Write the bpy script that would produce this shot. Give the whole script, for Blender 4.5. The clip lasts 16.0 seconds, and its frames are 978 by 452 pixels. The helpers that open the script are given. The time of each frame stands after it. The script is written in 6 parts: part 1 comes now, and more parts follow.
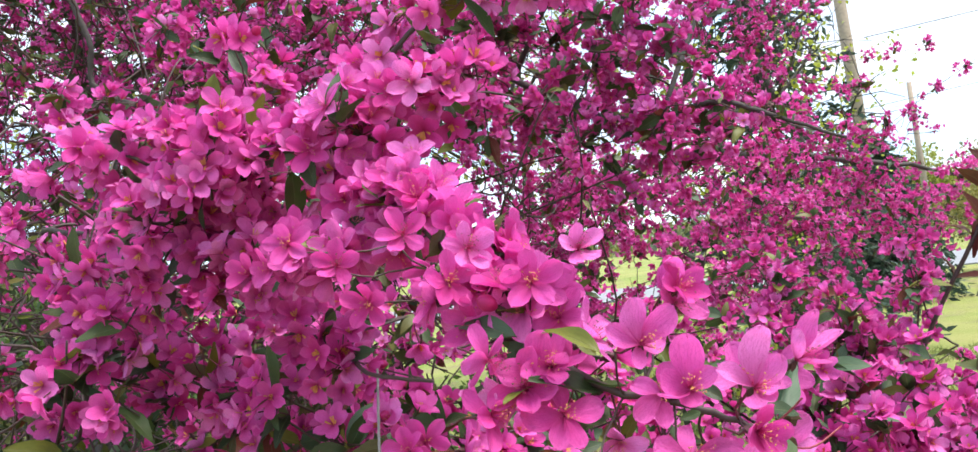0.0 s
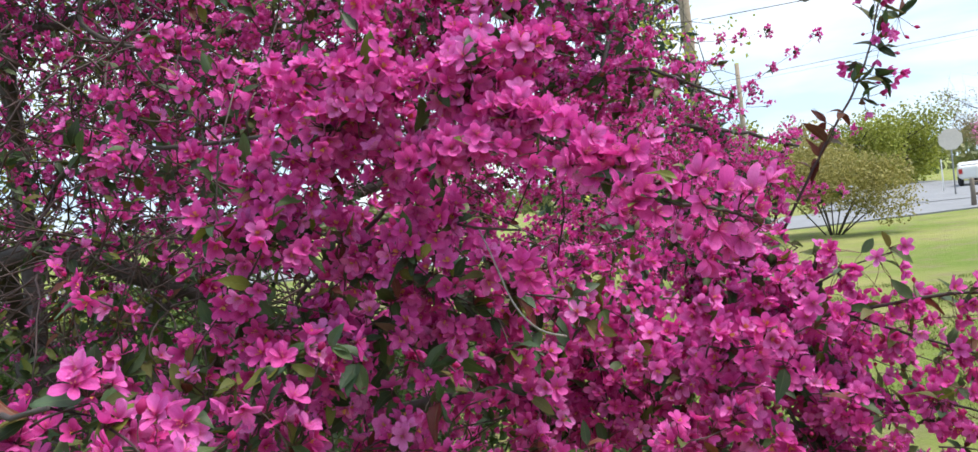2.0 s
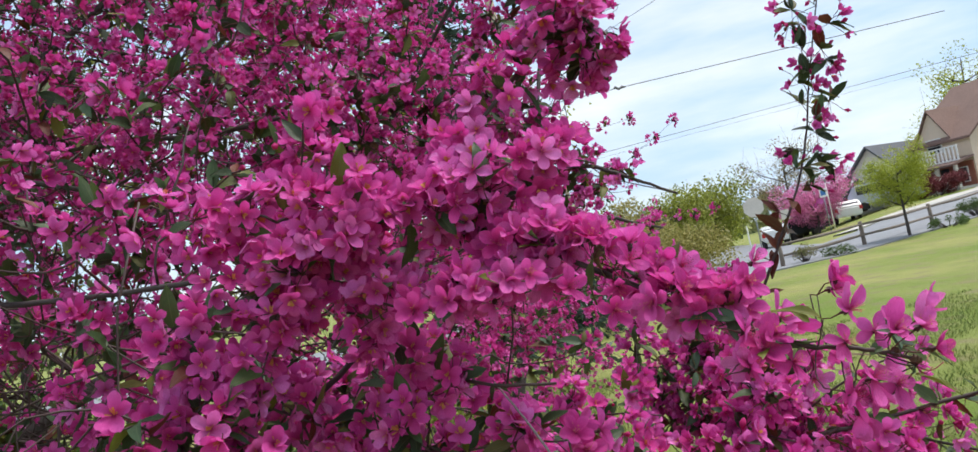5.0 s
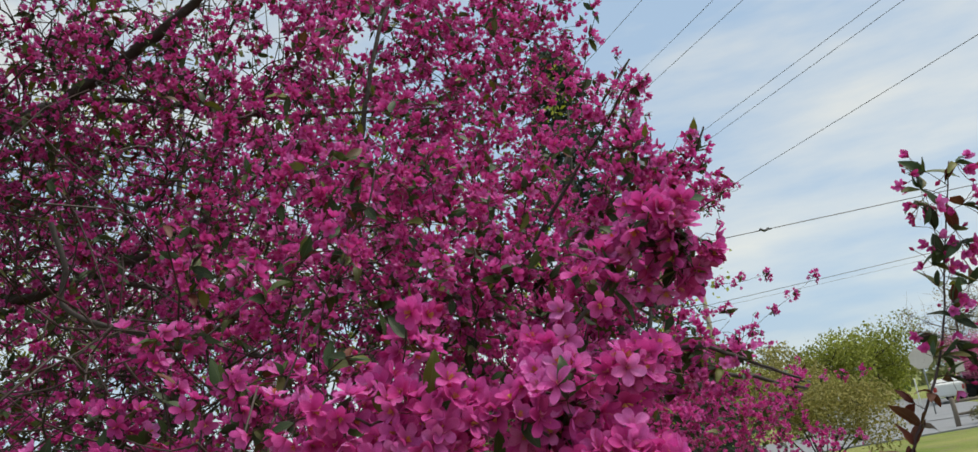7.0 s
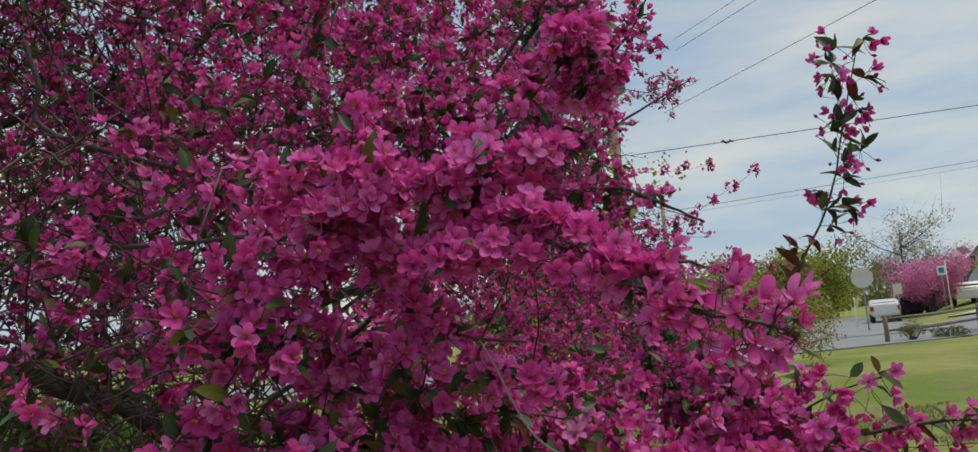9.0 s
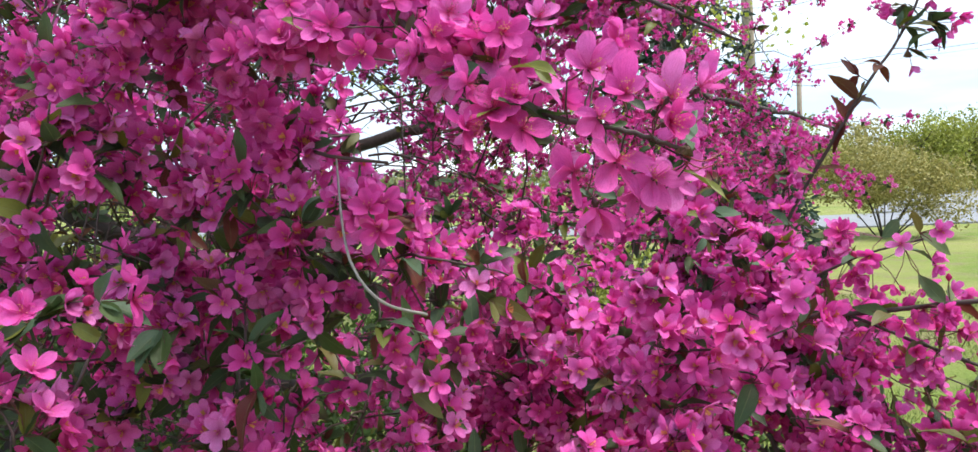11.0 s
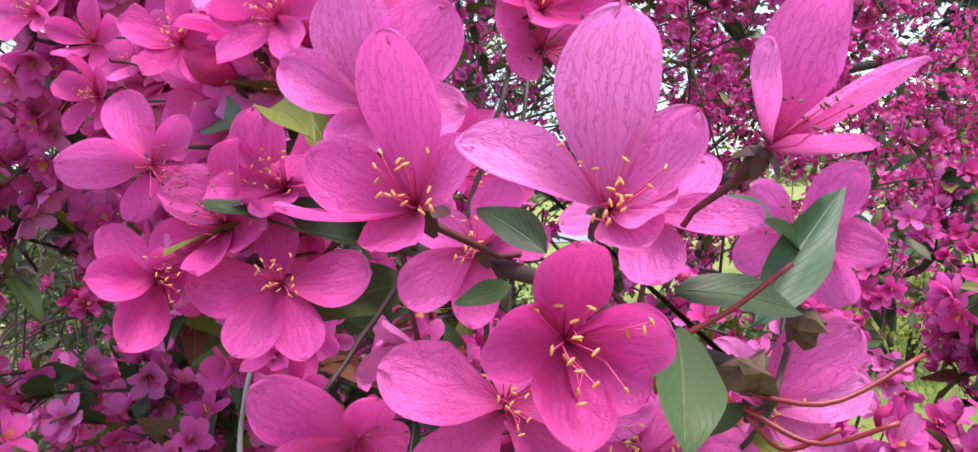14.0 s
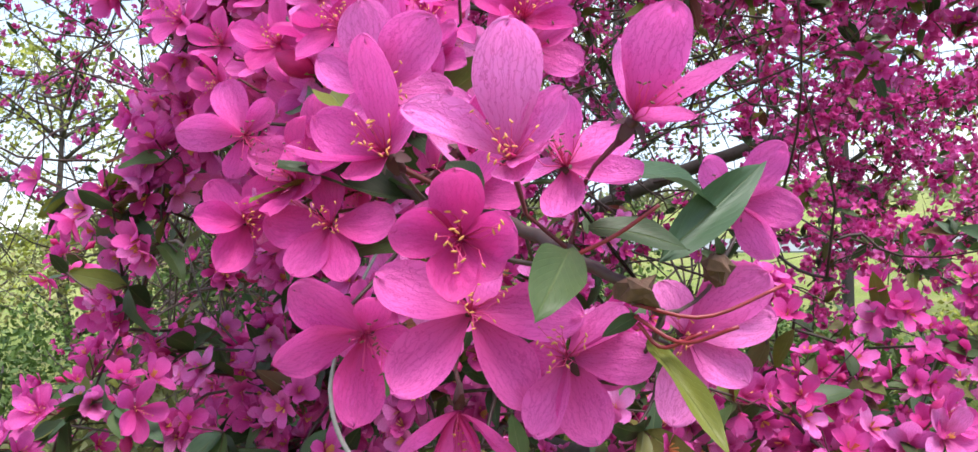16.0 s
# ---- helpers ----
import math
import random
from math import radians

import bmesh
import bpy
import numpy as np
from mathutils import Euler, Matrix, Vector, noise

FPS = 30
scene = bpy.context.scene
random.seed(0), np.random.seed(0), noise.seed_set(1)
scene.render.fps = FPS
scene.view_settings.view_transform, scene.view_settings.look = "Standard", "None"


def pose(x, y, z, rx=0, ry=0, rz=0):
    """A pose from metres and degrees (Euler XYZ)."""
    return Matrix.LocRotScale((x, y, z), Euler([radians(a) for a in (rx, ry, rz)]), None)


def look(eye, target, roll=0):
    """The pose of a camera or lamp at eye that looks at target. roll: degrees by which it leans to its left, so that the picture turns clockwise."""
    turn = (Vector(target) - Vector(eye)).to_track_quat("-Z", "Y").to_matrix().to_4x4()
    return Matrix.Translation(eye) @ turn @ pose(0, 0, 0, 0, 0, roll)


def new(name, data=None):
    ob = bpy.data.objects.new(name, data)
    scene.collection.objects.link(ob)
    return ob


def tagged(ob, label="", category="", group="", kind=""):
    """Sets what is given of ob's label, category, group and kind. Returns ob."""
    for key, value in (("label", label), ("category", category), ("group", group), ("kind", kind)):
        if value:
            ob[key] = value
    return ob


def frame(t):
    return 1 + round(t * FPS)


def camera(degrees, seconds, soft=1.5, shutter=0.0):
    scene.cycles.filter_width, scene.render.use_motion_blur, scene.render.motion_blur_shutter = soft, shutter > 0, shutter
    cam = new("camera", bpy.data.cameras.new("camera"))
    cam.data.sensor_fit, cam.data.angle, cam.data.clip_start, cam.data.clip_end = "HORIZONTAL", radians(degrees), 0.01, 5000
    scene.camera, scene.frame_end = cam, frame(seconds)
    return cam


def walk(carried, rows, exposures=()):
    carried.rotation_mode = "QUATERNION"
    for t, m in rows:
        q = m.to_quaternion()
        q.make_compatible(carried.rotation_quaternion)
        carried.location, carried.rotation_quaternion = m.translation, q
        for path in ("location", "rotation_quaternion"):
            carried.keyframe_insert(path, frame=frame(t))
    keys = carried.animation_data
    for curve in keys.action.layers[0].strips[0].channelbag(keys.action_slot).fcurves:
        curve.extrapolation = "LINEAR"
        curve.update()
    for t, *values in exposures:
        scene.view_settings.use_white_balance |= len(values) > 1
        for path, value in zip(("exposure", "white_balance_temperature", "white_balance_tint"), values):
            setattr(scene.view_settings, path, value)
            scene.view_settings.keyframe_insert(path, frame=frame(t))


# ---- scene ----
LENS = 62.39
cam = camera(LENS, 16.0, soft=1.5)
# seconds, eye, target, roll
PATH = [
    (0, (0.114, 0.352, 1.604), (-0.143, 2.333, 1.691), -7.44),
    (0.5, (0.088, 0.243, 1.587), (-0.058, 2.237, 1.628), -6.92),
    (1, (0.084, 0.125, 1.544), (0.029, 2.124, 1.540), -6.75),
    (1.5, (0.004, -0.004, 1.551), (0.016, 1.996, 1.515), -6.71),
    (2, (-0.128, -0.058, 1.549), (-0.020, 1.939, 1.503), -6.45),
    (2.5, (-0.292, -0.055, 1.529), (-0.025, 1.926, 1.450), -6.87),
    (3, (-0.341, -0.040, 1.518), (0.090, 1.909, 1.390), -8.08),
    (3.5, (-0.351, -0.020, 1.513), (0.183, 1.901, 1.354), -9.86),
    (4, (-0.330, 0.038, 1.525), (0.249, 1.947, 1.383), -11.34),
    (4.5, (-0.310, 0.146, 1.591), (0.260, 2.062, 1.547), -11.78),
    (5, (-0.289, 0.197, 1.639), (0.247, 2.120, 1.752), -11.21),
    (5.2, (-0.289, 0.199, 1.650), (0.230, 2.122, 1.828), -11.05),
    (7.3, (-0.225, 0.125, 1.711), (0.005, 2.042, 2.232), -8.65),
    (7.5, (-0.223, 0.111, 1.716), (0.004, 2.026, 2.247), -8.78),
    (8, (-0.219, 0.081, 1.675), (0.041, 2.000, 2.174), -8.10),
    (8.5, (-0.225, 0.052, 1.619), (0.087, 1.990, 2.003), -6.42),
    (9, (-0.221, 0.001, 1.539), (0.090, 1.962, 1.782), -4.90),
    (9.5, (-0.147, 0.010, 1.488), (0.067, 1.996, 1.580), -3.18),
    (9.7, (-0.096, 0.018, 1.475), (0.069, 2.010, 1.511), -2.94),
    (11.8, (0.094, 0.387, 1.495), (0.023, 2.383, 1.392), -3.5),
    (12, (0.106, 0.413, 1.493), (0.011, 2.409, 1.42), -4.0),
    (12.5, (0.153, 0.468, 1.522), (-0.07, 2.455, 1.467), -4.3),
    (13, (0.17, 0.519, 1.531), (-0.24, 2.476, 1.506), -4.7),
    (13.5, (0.185, 0.568, 1.53), (-0.37, 2.489, 1.497), -5.3),
    (14, (0.194, 0.598, 1.539), (-0.481, 2.48, 1.478), -5.2),
    (14.5, (0.211, 0.592, 1.532), (-0.525, 2.451, 1.474), -5.6),
    (15, (0.23, 0.571, 1.524), (-0.6, 2.39, 1.456), -5.3),
    (15.5, (0.251, 0.567, 1.524), (-0.667, 2.343, 1.472), -4.0),
    (16, (0.247, 0.564, 1.525), (-0.723, 2.313, 1.497), -3.3),
]
# seconds, stops, kelvin, tint
EXPOSURES = [(0, 1.15, 6500, 10), (0.5, 1.35, 6500, 10), (1, 1.2, 6500, 10), (1.5, 0.95, 6500, 10), (2, 0.7, 6500, 10), (3, 0.38, 6500, 10), (4, 0.38, 6500, 10), (5.2, 0.35, 6500, 10),
             (7.3, -0.18, 7000, 6), (8.2, -0.38, 7000, 6), (9, -0.34, 7000, 6), (9.7, 0.17, 6600, 9), (11.8, 1.1, 6400, 9), (13, 1.23, 6350, 10), (14.5, 1.05, 6350, 10), (16, 1.03, 6350, 10)]
walk(cam, [(t, look(eye, target, roll)) for t, eye, target, roll in PATH], EXPOSURES)

# ---- daylight under a thin, bright cloud cover ----
SUN_TURN, SUN_HIGH = 98.0, 68.0
world = bpy.data.worlds.new("world")
scene.world = world
world.use_nodes = True
wn, wl = world.node_tree.nodes, world.node_tree.links
sky = wn.new("ShaderNodeTexSky")
sky.sky_type = "NISHITA"
sky.sun_disc = False
sky.sun_elevation = radians(SUN_HIGH)
sky.sun_rotation = radians(SUN_TURN)
sky.dust_density = 0.8
sky_coord = wn.new("ShaderNodeTexCoord")
sky_map = wn.new("ShaderNodeMapping")
sky_map.inputs["Scale"].default_value = (1.6, 1.6, 7.0)
sky_map.inputs["Rotation"].default_value = (0.0, 0.12, 0.4)
wl.new(sky_coord.outputs["Generated"], sky_map.inputs["Vector"])
cloud = wn.new("ShaderNodeTexNoise")
cloud.inputs["Scale"].default_value = 1.5
cloud.inputs["Detail"].default_value = 7.0
cloud.inputs["Roughness"].default_value = 0.55
wl.new(sky_map.outputs[0], cloud.inputs["Vector"])
cloud_ramp = wn.new("ShaderNodeValToRGB")
cloud_ramp.color_ramp.elements[0].position, cloud_ramp.color_ramp.elements[0].color = 0.40, (4.8, 6.6, 9.3, 1)
cloud_ramp.color_ramp.elements[1].position, cloud_ramp.color_ramp.elements[1].color = 0.66, (9.1, 9.4, 9.6, 1)
wl.new(cloud.outputs[0], cloud_ramp.inputs[0])
cloud_mix = wn.new("ShaderNodeMix")
cloud_mix.data_type = "RGBA"
cloud_mix.inputs[0].default_value = 0.72
wl.new(cloud_ramp.outputs[0], cloud_mix.inputs[7])
wl.new(sky.outputs[0], cloud_mix.inputs[6])
wl.new(cloud_mix.outputs[2], wn["Background"].inputs[0])
wn["Background"].inputs[1].default_value = 0.105
sun = new("sun", bpy.data.lights.new("sun", "SUN"))
sun.data.energy = 3.4
sun.data.angle = radians(26)
sun.data.color = (1.0, 0.95, 0.88)
_a, _h = radians(SUN_TURN), radians(SUN_HIGH)
sun.matrix_world = look((math.sin(_a) * math.cos(_h) * 9, math.cos(_a) * math.cos(_h) * 9, math.sin(_h) * 9), (0, 0, 0))


# ---- materials ----
def material(name):
    m = bpy.data.materials.new(name)
    m.use_nodes = True
    n, l = m.node_tree.nodes, m.node_tree.links
    return m, n, l, n["Principled BSDF"]


def ramp(n, stops):
    r = n.new("ShaderNodeValToRGB")
    while len(r.color_ramp.elements) < len(stops):
        r.color_ramp.elements.new(0.5)
    for e, (p, c) in zip(r.color_ramp.elements, stops):
        e.position, e.color = p, (*c, 1)
    return r


def mixed(n, l, kind, fac, a, b):
    x = n.new("ShaderNodeMix")
    x.data_type, x.blend_type = "RGBA", kind
    for slot, v in ((0, fac), (6, a), (7, b)):
        if isinstance(v, (int, float)):
            x.inputs[slot].default_value = v
        elif isinstance(v, tuple):
            x.inputs[slot].default_value = (*v, 1)
        else:
            l.new(v, x.inputs[slot])
    return x.outputs[2]


def maths(n, l, op, a, b=0.0, c=0.0):
    x = n.new("ShaderNodeMath")
    x.operation = op
    for slot, v in enumerate((a, b, c)):
        if isinstance(v, (int, float)):
            x.inputs[slot].default_value = v
        else:
            l.new(v, x.inputs[slot])
    return x.outputs[0]


def any_random(n, l):
    """A number of its own for every separate piece, whether an object or an island of a mesh."""
    o, g = n.new("ShaderNodeObjectInfo"), n.new("ShaderNodeNewGeometry")
    return maths(n, l, "FRACT", maths(n, l, "ADD", o.outputs["Random"], g.outputs["Random Per Island"]))


def thin(n, l, bsdf, color, amount):
    """Lets part of the light through a thin leaf or petal."""
    t = n.new("ShaderNodeBsdfTranslucent")
    l.new(color, t.inputs["Color"])
    s = n.new("ShaderNodeMixShader")
    s.inputs[0].default_value = amount
    l.new(bsdf.outputs[0], s.inputs[1])
    l.new(t.outputs[0], s.inputs[2])
    l.new(s.outputs[0], n["Material Output"].inputs["Surface"])


def noise_of(n, l, scale, detail=3.0, vector=None, rough=0.5):
    t = n.new("ShaderNodeTexNoise")
    t.inputs["Scale"].default_value, t.inputs["Detail"].default_value, t.inputs["Roughness"].default_value = scale, detail, rough
    if vector is None:
        c = n.new("ShaderNodeTexCoord")
        vector = c.outputs["Object"]
    l.new(vector, t.inputs["Vector"])
    return t.outputs[0]


def bump_of(n, l, bsdf, height, strength, distance):
    b = n.new("ShaderNodeBump")
    b.inputs["Strength"].default_value, b.inputs["Distance"].default_value = strength, distance
    l.new(height, b.inputs["Height"])
    l.new(b.outputs[0], bsdf.inputs["Normal"])


def petal_material(name, stops):
    """Petals of one blossom share a tone: a mesh attribute where blossoms are joined, the object's colour where they stand singly."""
    m, n, l, b = material(name)
    own, at = n.new("ShaderNodeObjectInfo"), n.new("ShaderNodeAttribute")
    at.attribute_name = "tone"
    red = n.new("ShaderNodeSeparateColor")
    l.new(own.outputs["Color"], red.inputs[0])
    r = maths(n, l, "MULTIPLY_ADD", any_random(n, l), 0.22, maths(n, l, "ADD", at.outputs["Fac"], red.outputs[0]))
    tone = ramp(n, stops)
    l.new(r, tone.inputs[0])
    uv = n.new("ShaderNodeUVMap")
    sep = n.new("ShaderNodeSeparateXYZ")
    l.new(uv.outputs[0], sep.inputs[0])
    u, v = sep.outputs[0], sep.outputs[1]
    # veins run out from the claw, wander, fork towards the rim and join into a fine net
    wob = noise_of(n, l, 3.0, 4.0, uv.outputs[0], 0.6)
    fan = maths(n, l, "MULTIPLY_ADD", wob, 0.42, u)
    cross = noise_of(n, l, 24.0, 2.0, uv.outputs[0])
    fan = maths(n, l, "MULTIPLY_ADD", cross, 0.03, fan)

    def stripes(count, width):
        w = maths(n, l, "ABSOLUTE", maths(n, l, "SINE", maths(n, l, "MULTIPLY", fan, math.pi * count)))
        return maths(n, l, "SUBTRACT", 1.0, maths(n, l, "MINIMUM", maths(n, l, "DIVIDE", w, width), 1.0))

    net_map = n.new("ShaderNodeMapping")
    net_map.inputs["Scale"].default_value = (15.0, 8.0, 1.0)
    warp = n.new("ShaderNodeVectorMath")
    warp.operation = "MULTIPLY_ADD"
    l.new(uv.outputs[0], warp.inputs[0])
    warp.inputs[1].default_value = (1.0, 1.0, 1.0)
    l.new(maths(n, l, "MULTIPLY", wob, 0.3), warp.inputs[2])
    l.new(warp.outputs[0], net_map.inputs[0])
    net = n.new("ShaderNodeTexVoronoi")
    net.feature = "DISTANCE_TO_EDGE"
    net.inputs["Scale"].default_value = 1.0
    l.new(net_map.outputs[0], net.inputs["Vector"])
    mesh = maths(n, l, "SUBTRACT", 1.0, maths(n, l, "MINIMUM", maths(n, l, "DIVIDE", net.outputs["Distance"], 0.07), 1.0))
    mesh = maths(n, l, "MULTIPLY", mesh, maths(n, l, "MINIMUM", maths(n, l, "MAXIMUM", maths(n, l, "MULTIPLY_ADD", v, 2.4, -0.6), 0.0), 0.75))
    vein = maths(n, l, "MULTIPLY", maths(n, l, "MAXIMUM", stripes(8.5, 0.26), mesh), 0.54)
    c = mixed(n, l, "MIX", vein, tone.outputs[0], (0.42, 0.004, 0.15))
    # paler towards the rim, crimson at the claw
    along = ramp(n, ((0.0, (0.95, 0.95, 0.95)), (0.22, (0.5, 0.5, 0.5)), (0.6, (0.0, 0.0, 0.0)), (1.0, (0.0, 0.0, 0.0))))
    l.new(v, along.inputs[0])
    c = mixed(n, l, "MIX", along.outputs[0], c, (0.40, 0.012, 0.10))
    rim = maths(n, l, "MULTIPLY", maths(n, l, "MAXIMUM", maths(n, l, "SUBTRACT", v, 0.45), 0.0), 0.30)
    c = mixed(n, l, "MIX", rim, c, (0.93, 0.30, 0.68))
    blotch = noise_of(n, l, 2.3, 2.0, uv.outputs[0])
    c = mixed(n, l, "MIX", maths(n, l, "MULTIPLY", blotch, 0.14), c, (0.90, 0.24, 0.62))
    l.new(c, b.inputs["Base Color"])
    b.inputs["Roughness"].default_value = 0.6
    b.inputs["Specular IOR Level"].default_value = 0.12
    fold = noise_of(n, l, 5.0, 2.0, uv.outputs[0])
    bump_of(n, l, b, maths(n, l, "MULTIPLY_ADD", fold, 2.6, maths(n, l, "MULTIPLY_ADD", cross, 0.4, maths(n, l, "MULTIPLY", vein, -1.0))), 0.5, 0.0007)
    thin(n, l, b, mixed(n, l, "MULTIPLY", 1.0, c, (1.0, 0.76, 1.0)), 0.42)
    return m


PETAL = petal_material("petal", ((0.0, (0.56, 0.024, 0.22)), (0.3, (0.70, 0.064, 0.37)), (0.7, (0.82, 0.158, 0.55)), (1.0, (0.90, 0.32, 0.73))))
BUD = petal_material("bud", ((0.0, (0.42, 0.006, 0.09)), (0.5, (0.58, 0.015, 0.17)), (1.0, (0.74, 0.05, 0.32))))


def leaf_material(name, stops):
    m, n, l, b = material(name)
    tone = ramp(n, stops)
    l.new(any_random(n, l), tone.inputs[0])
    uv = n.new("ShaderNodeUVMap")
    sep = n.new("ShaderNodeSeparateXYZ")
    l.new(uv.outputs[0], sep.inputs[0])
    off = maths(n, l, "ABSOLUTE", maths(n, l, "SUBTRACT", sep.outputs[0], 0.5))
    rib = maths(n, l, "SUBTRACT", 1.0, maths(n, l, "MINIMUM", maths(n, l, "MULTIPLY", off, 26.0), 1.0))
    side = maths(n, l, "SINE", maths(n, l, "MULTIPLY", maths(n, l, "SUBTRACT", sep.outputs[1], maths(n, l, "MULTIPLY", off, 0.9)), 58.0))
    side = maths(n, l, "MULTIPLY", maths(n, l, "MAXIMUM", maths(n, l, "SUBTRACT", side, 0.86), 0.0), 1.2)
    vein = maths(n, l, "MAXIMUM", rib, side)
    c = mixed(n, l, "MIX", maths(n, l, "MULTIPLY", vein, 0.35), tone.outputs[0], (0.20, 0.25, 0.10))
    mottle = noise_of(n, l, 9.0, 4.0, uv.outputs[0])
    c = mixed(n, l, "MULTIPLY", 0.6, c, mixed(n, l, "MIX", mottle, (0.55, 0.55, 0.5), (1.25, 1.2, 1.1)))
    l.new(c, b.inputs["Base Color"])
    b.inputs["Roughness"].default_value = 0.5
    b.inputs["Specular IOR Level"].default_value = 0.35
    bump_of(n, l, b, vein, 0.4, 0.0008)
    thin(n, l, b, c, 0.28)
    return m


LEAF = leaf_material("leaf", ((0.0, (0.026, 0.040, 0.018)), (0.4, (0.042, 0.078, 0.026)), (0.75, (0.075, 0.115, 0.036)), (1.0, (0.14, 0.12, 0.03))))
LEAF_YOUNG = leaf_material("young_leaf", ((0.0, (0.11, 0.13, 0.018)), (1.0, (0.18, 0.19, 0.03))))
LEAF_PALE = leaf_material("pale_leaf", ((0.0, (0.055, 0.105, 0.055)), (1.0, (0.085, 0.145, 0.08))))
LEAF_BRONZE = leaf_material("bronze_leaf", ((0.0, (0.10, 0.018, 0.016)), (0.6, (0.16, 0.04, 0.025)), (1.0, (0.10, 0.06, 0.02))))


def plain(name, col, rough=0.6, grain=40.0, vary=0.35, metal=0.0, rel=0.15, dist=0.002):
    m, n, l, b = material(name)
    f, big = noise_of(n, l, grain, 5.0), noise_of(n, l, grain * 0.09, 3.0)
    dark, light = tuple(x * (1 - vary) for x in col), tuple(min(1.0, x * (1 + vary)) for x in col)
    c = mixed(n, l, "MIX", f, dark, light)
    c = mixed(n, l, "MULTIPLY", 0.6, c, mixed(n, l, "MIX", big, (0.65, 0.65, 0.65), (1.3, 1.3, 1.3)))
    l.new(c, b.inputs["Base Color"])
    b.inputs["Roughness"].default_value, b.inputs["Metallic"].default_value = rough, metal
    bump_of(n, l, b, f, rel, dist)
    return m


BARK = plain("bark", (0.055, 0.042, 0.04), 0.8, 55.0, 0.5, rel=0.7, dist=0.006)
TWIG = plain("twig_bark", (0.05, 0.026, 0.024), 0.6, 160.0, 0.45, rel=0.4, dist=0.001)
TWIG_GREY = plain("dead_twig_bark", (0.22, 0.195, 0.18), 0.8, 180.0, 0.4, rel=0.6, dist=0.001)
STALK = plain("stalk", (0.10, 0.02, 0.024), 0.5, 300.0, 0.5, rel=0.2, dist=0.0004)
STYLE = plain("red_stalk", (0.22, 0.012, 0.022), 0.45, 300.0, 0.4, rel=0.2, dist=0.0004)
CALYX_RED = plain("calyx", (0.055, 0.010, 0.014), 0.6, 300.0, 0.4, rel=0.2, dist=0.0004)
FILAMENT = plain("filament", (0.62, 0.05, 0.20), 0.5, 400.0, 0.2)
ANTHER = plain("anther", (0.64, 0.28, 0.09), 0.7, 900.0, 0.35)
ANTHER_OLD = plain("spent_anther", (0.13, 0.06, 0.04), 0.7, 900.0, 0.35)
DRIED = plain("dried_calyx", (0.10, 0.05, 0.03), 0.85, 500.0, 0.6, rel=0.6, dist=0.001)


# ---- helpers for meshes ----
def part(name, me, mats, parent, label="", kind=""):
    """One mesh as a part under a thing."""
    if isinstance(me, bmesh.types.BMesh):
        d = bpy.data.meshes.new(name)
        me.to_mesh(d)
        me.free()
        me = d
    if len(me.materials) == 0:
        for m in mats if isinstance(mats, (list, tuple)) else [mats]:
            me.materials.append(m)
    ob = new(name, me)
    ob.parent = parent
    if label or kind:
        tagged(ob, label, "", "", kind)
    return ob


def thing(name, label, category, group="", at=(0, 0, 0), turn=0.0):
    ob = new(name)
    ob.empty_display_size = 0.1
    ob.matrix_world = pose(*at, 0, 0, turn)
    return tagged(ob, label, category, group)


def mesh_of(name, verts, faces, uv=None, mat=None, smooth=True, tone=None):
    """A mesh from arrays: faces all of one size; uv one pair and tone one number a vertex; mat one slot a face."""
    verts, faces = np.asarray(verts, np.float32), np.asarray(faces, np.int32)
    me = bpy.data.meshes.new(name)
    k = faces.shape[1]
    me.vertices.add(len(verts))
    me.vertices.foreach_set("co", verts.ravel())
    me.loops.add(faces.size)
    me.loops.foreach_set("vertex_index", faces.ravel())
    me.polygons.add(len(faces))
    me.polygons.foreach_set("loop_start", np.arange(0, faces.size, k, dtype=np.int32))
    me.polygons.foreach_set("use_smooth", np.full(len(faces), smooth))
    if mat is not None:
        me.polygons.foreach_set("material_index", np.asarray(mat, np.int32))
    me.update(calc_edges=True)
    if tone is not None:
        me.attributes.new("tone", "FLOAT", "POINT").data.foreach_set("value", np.asarray(tone, np.float32))
    if uv is not None:
        layer = me.uv_layers.new(name="UVMap")
        layer.data.foreach_set("uv", np.asarray(uv, np.float32)[faces.ravel()].ravel())
    return me


def spread(template, turns, places):
    """Copies of a template (verts, faces, uv) by turns (m, 3, 3) and places (m, 3), in one set of arrays."""
    v, f, uv = template
    m = len(places)
    out = np.einsum("mij,nj->mni", turns, v) + np.asarray(places)[:, None]
    faces = f[None] + (np.arange(m) * len(v))[:, None, None]
    return out.reshape(-1, 3), faces.reshape(-1, f.shape[1]), np.tile(uv, (m, 1))


def joined(sets):
    vs, fs, us, base = [], [], [], 0
    for v, f, u in sets:
        vs.append(v), fs.append(f + base), us.append(u)
        base += len(v)
    return np.concatenate(vs), np.concatenate(fs), np.concatenate(us)


def unit(v):
    v = np.asarray(v, float)
    return v / (np.linalg.norm(v, axis=-1, keepdims=True) + 1e-12)


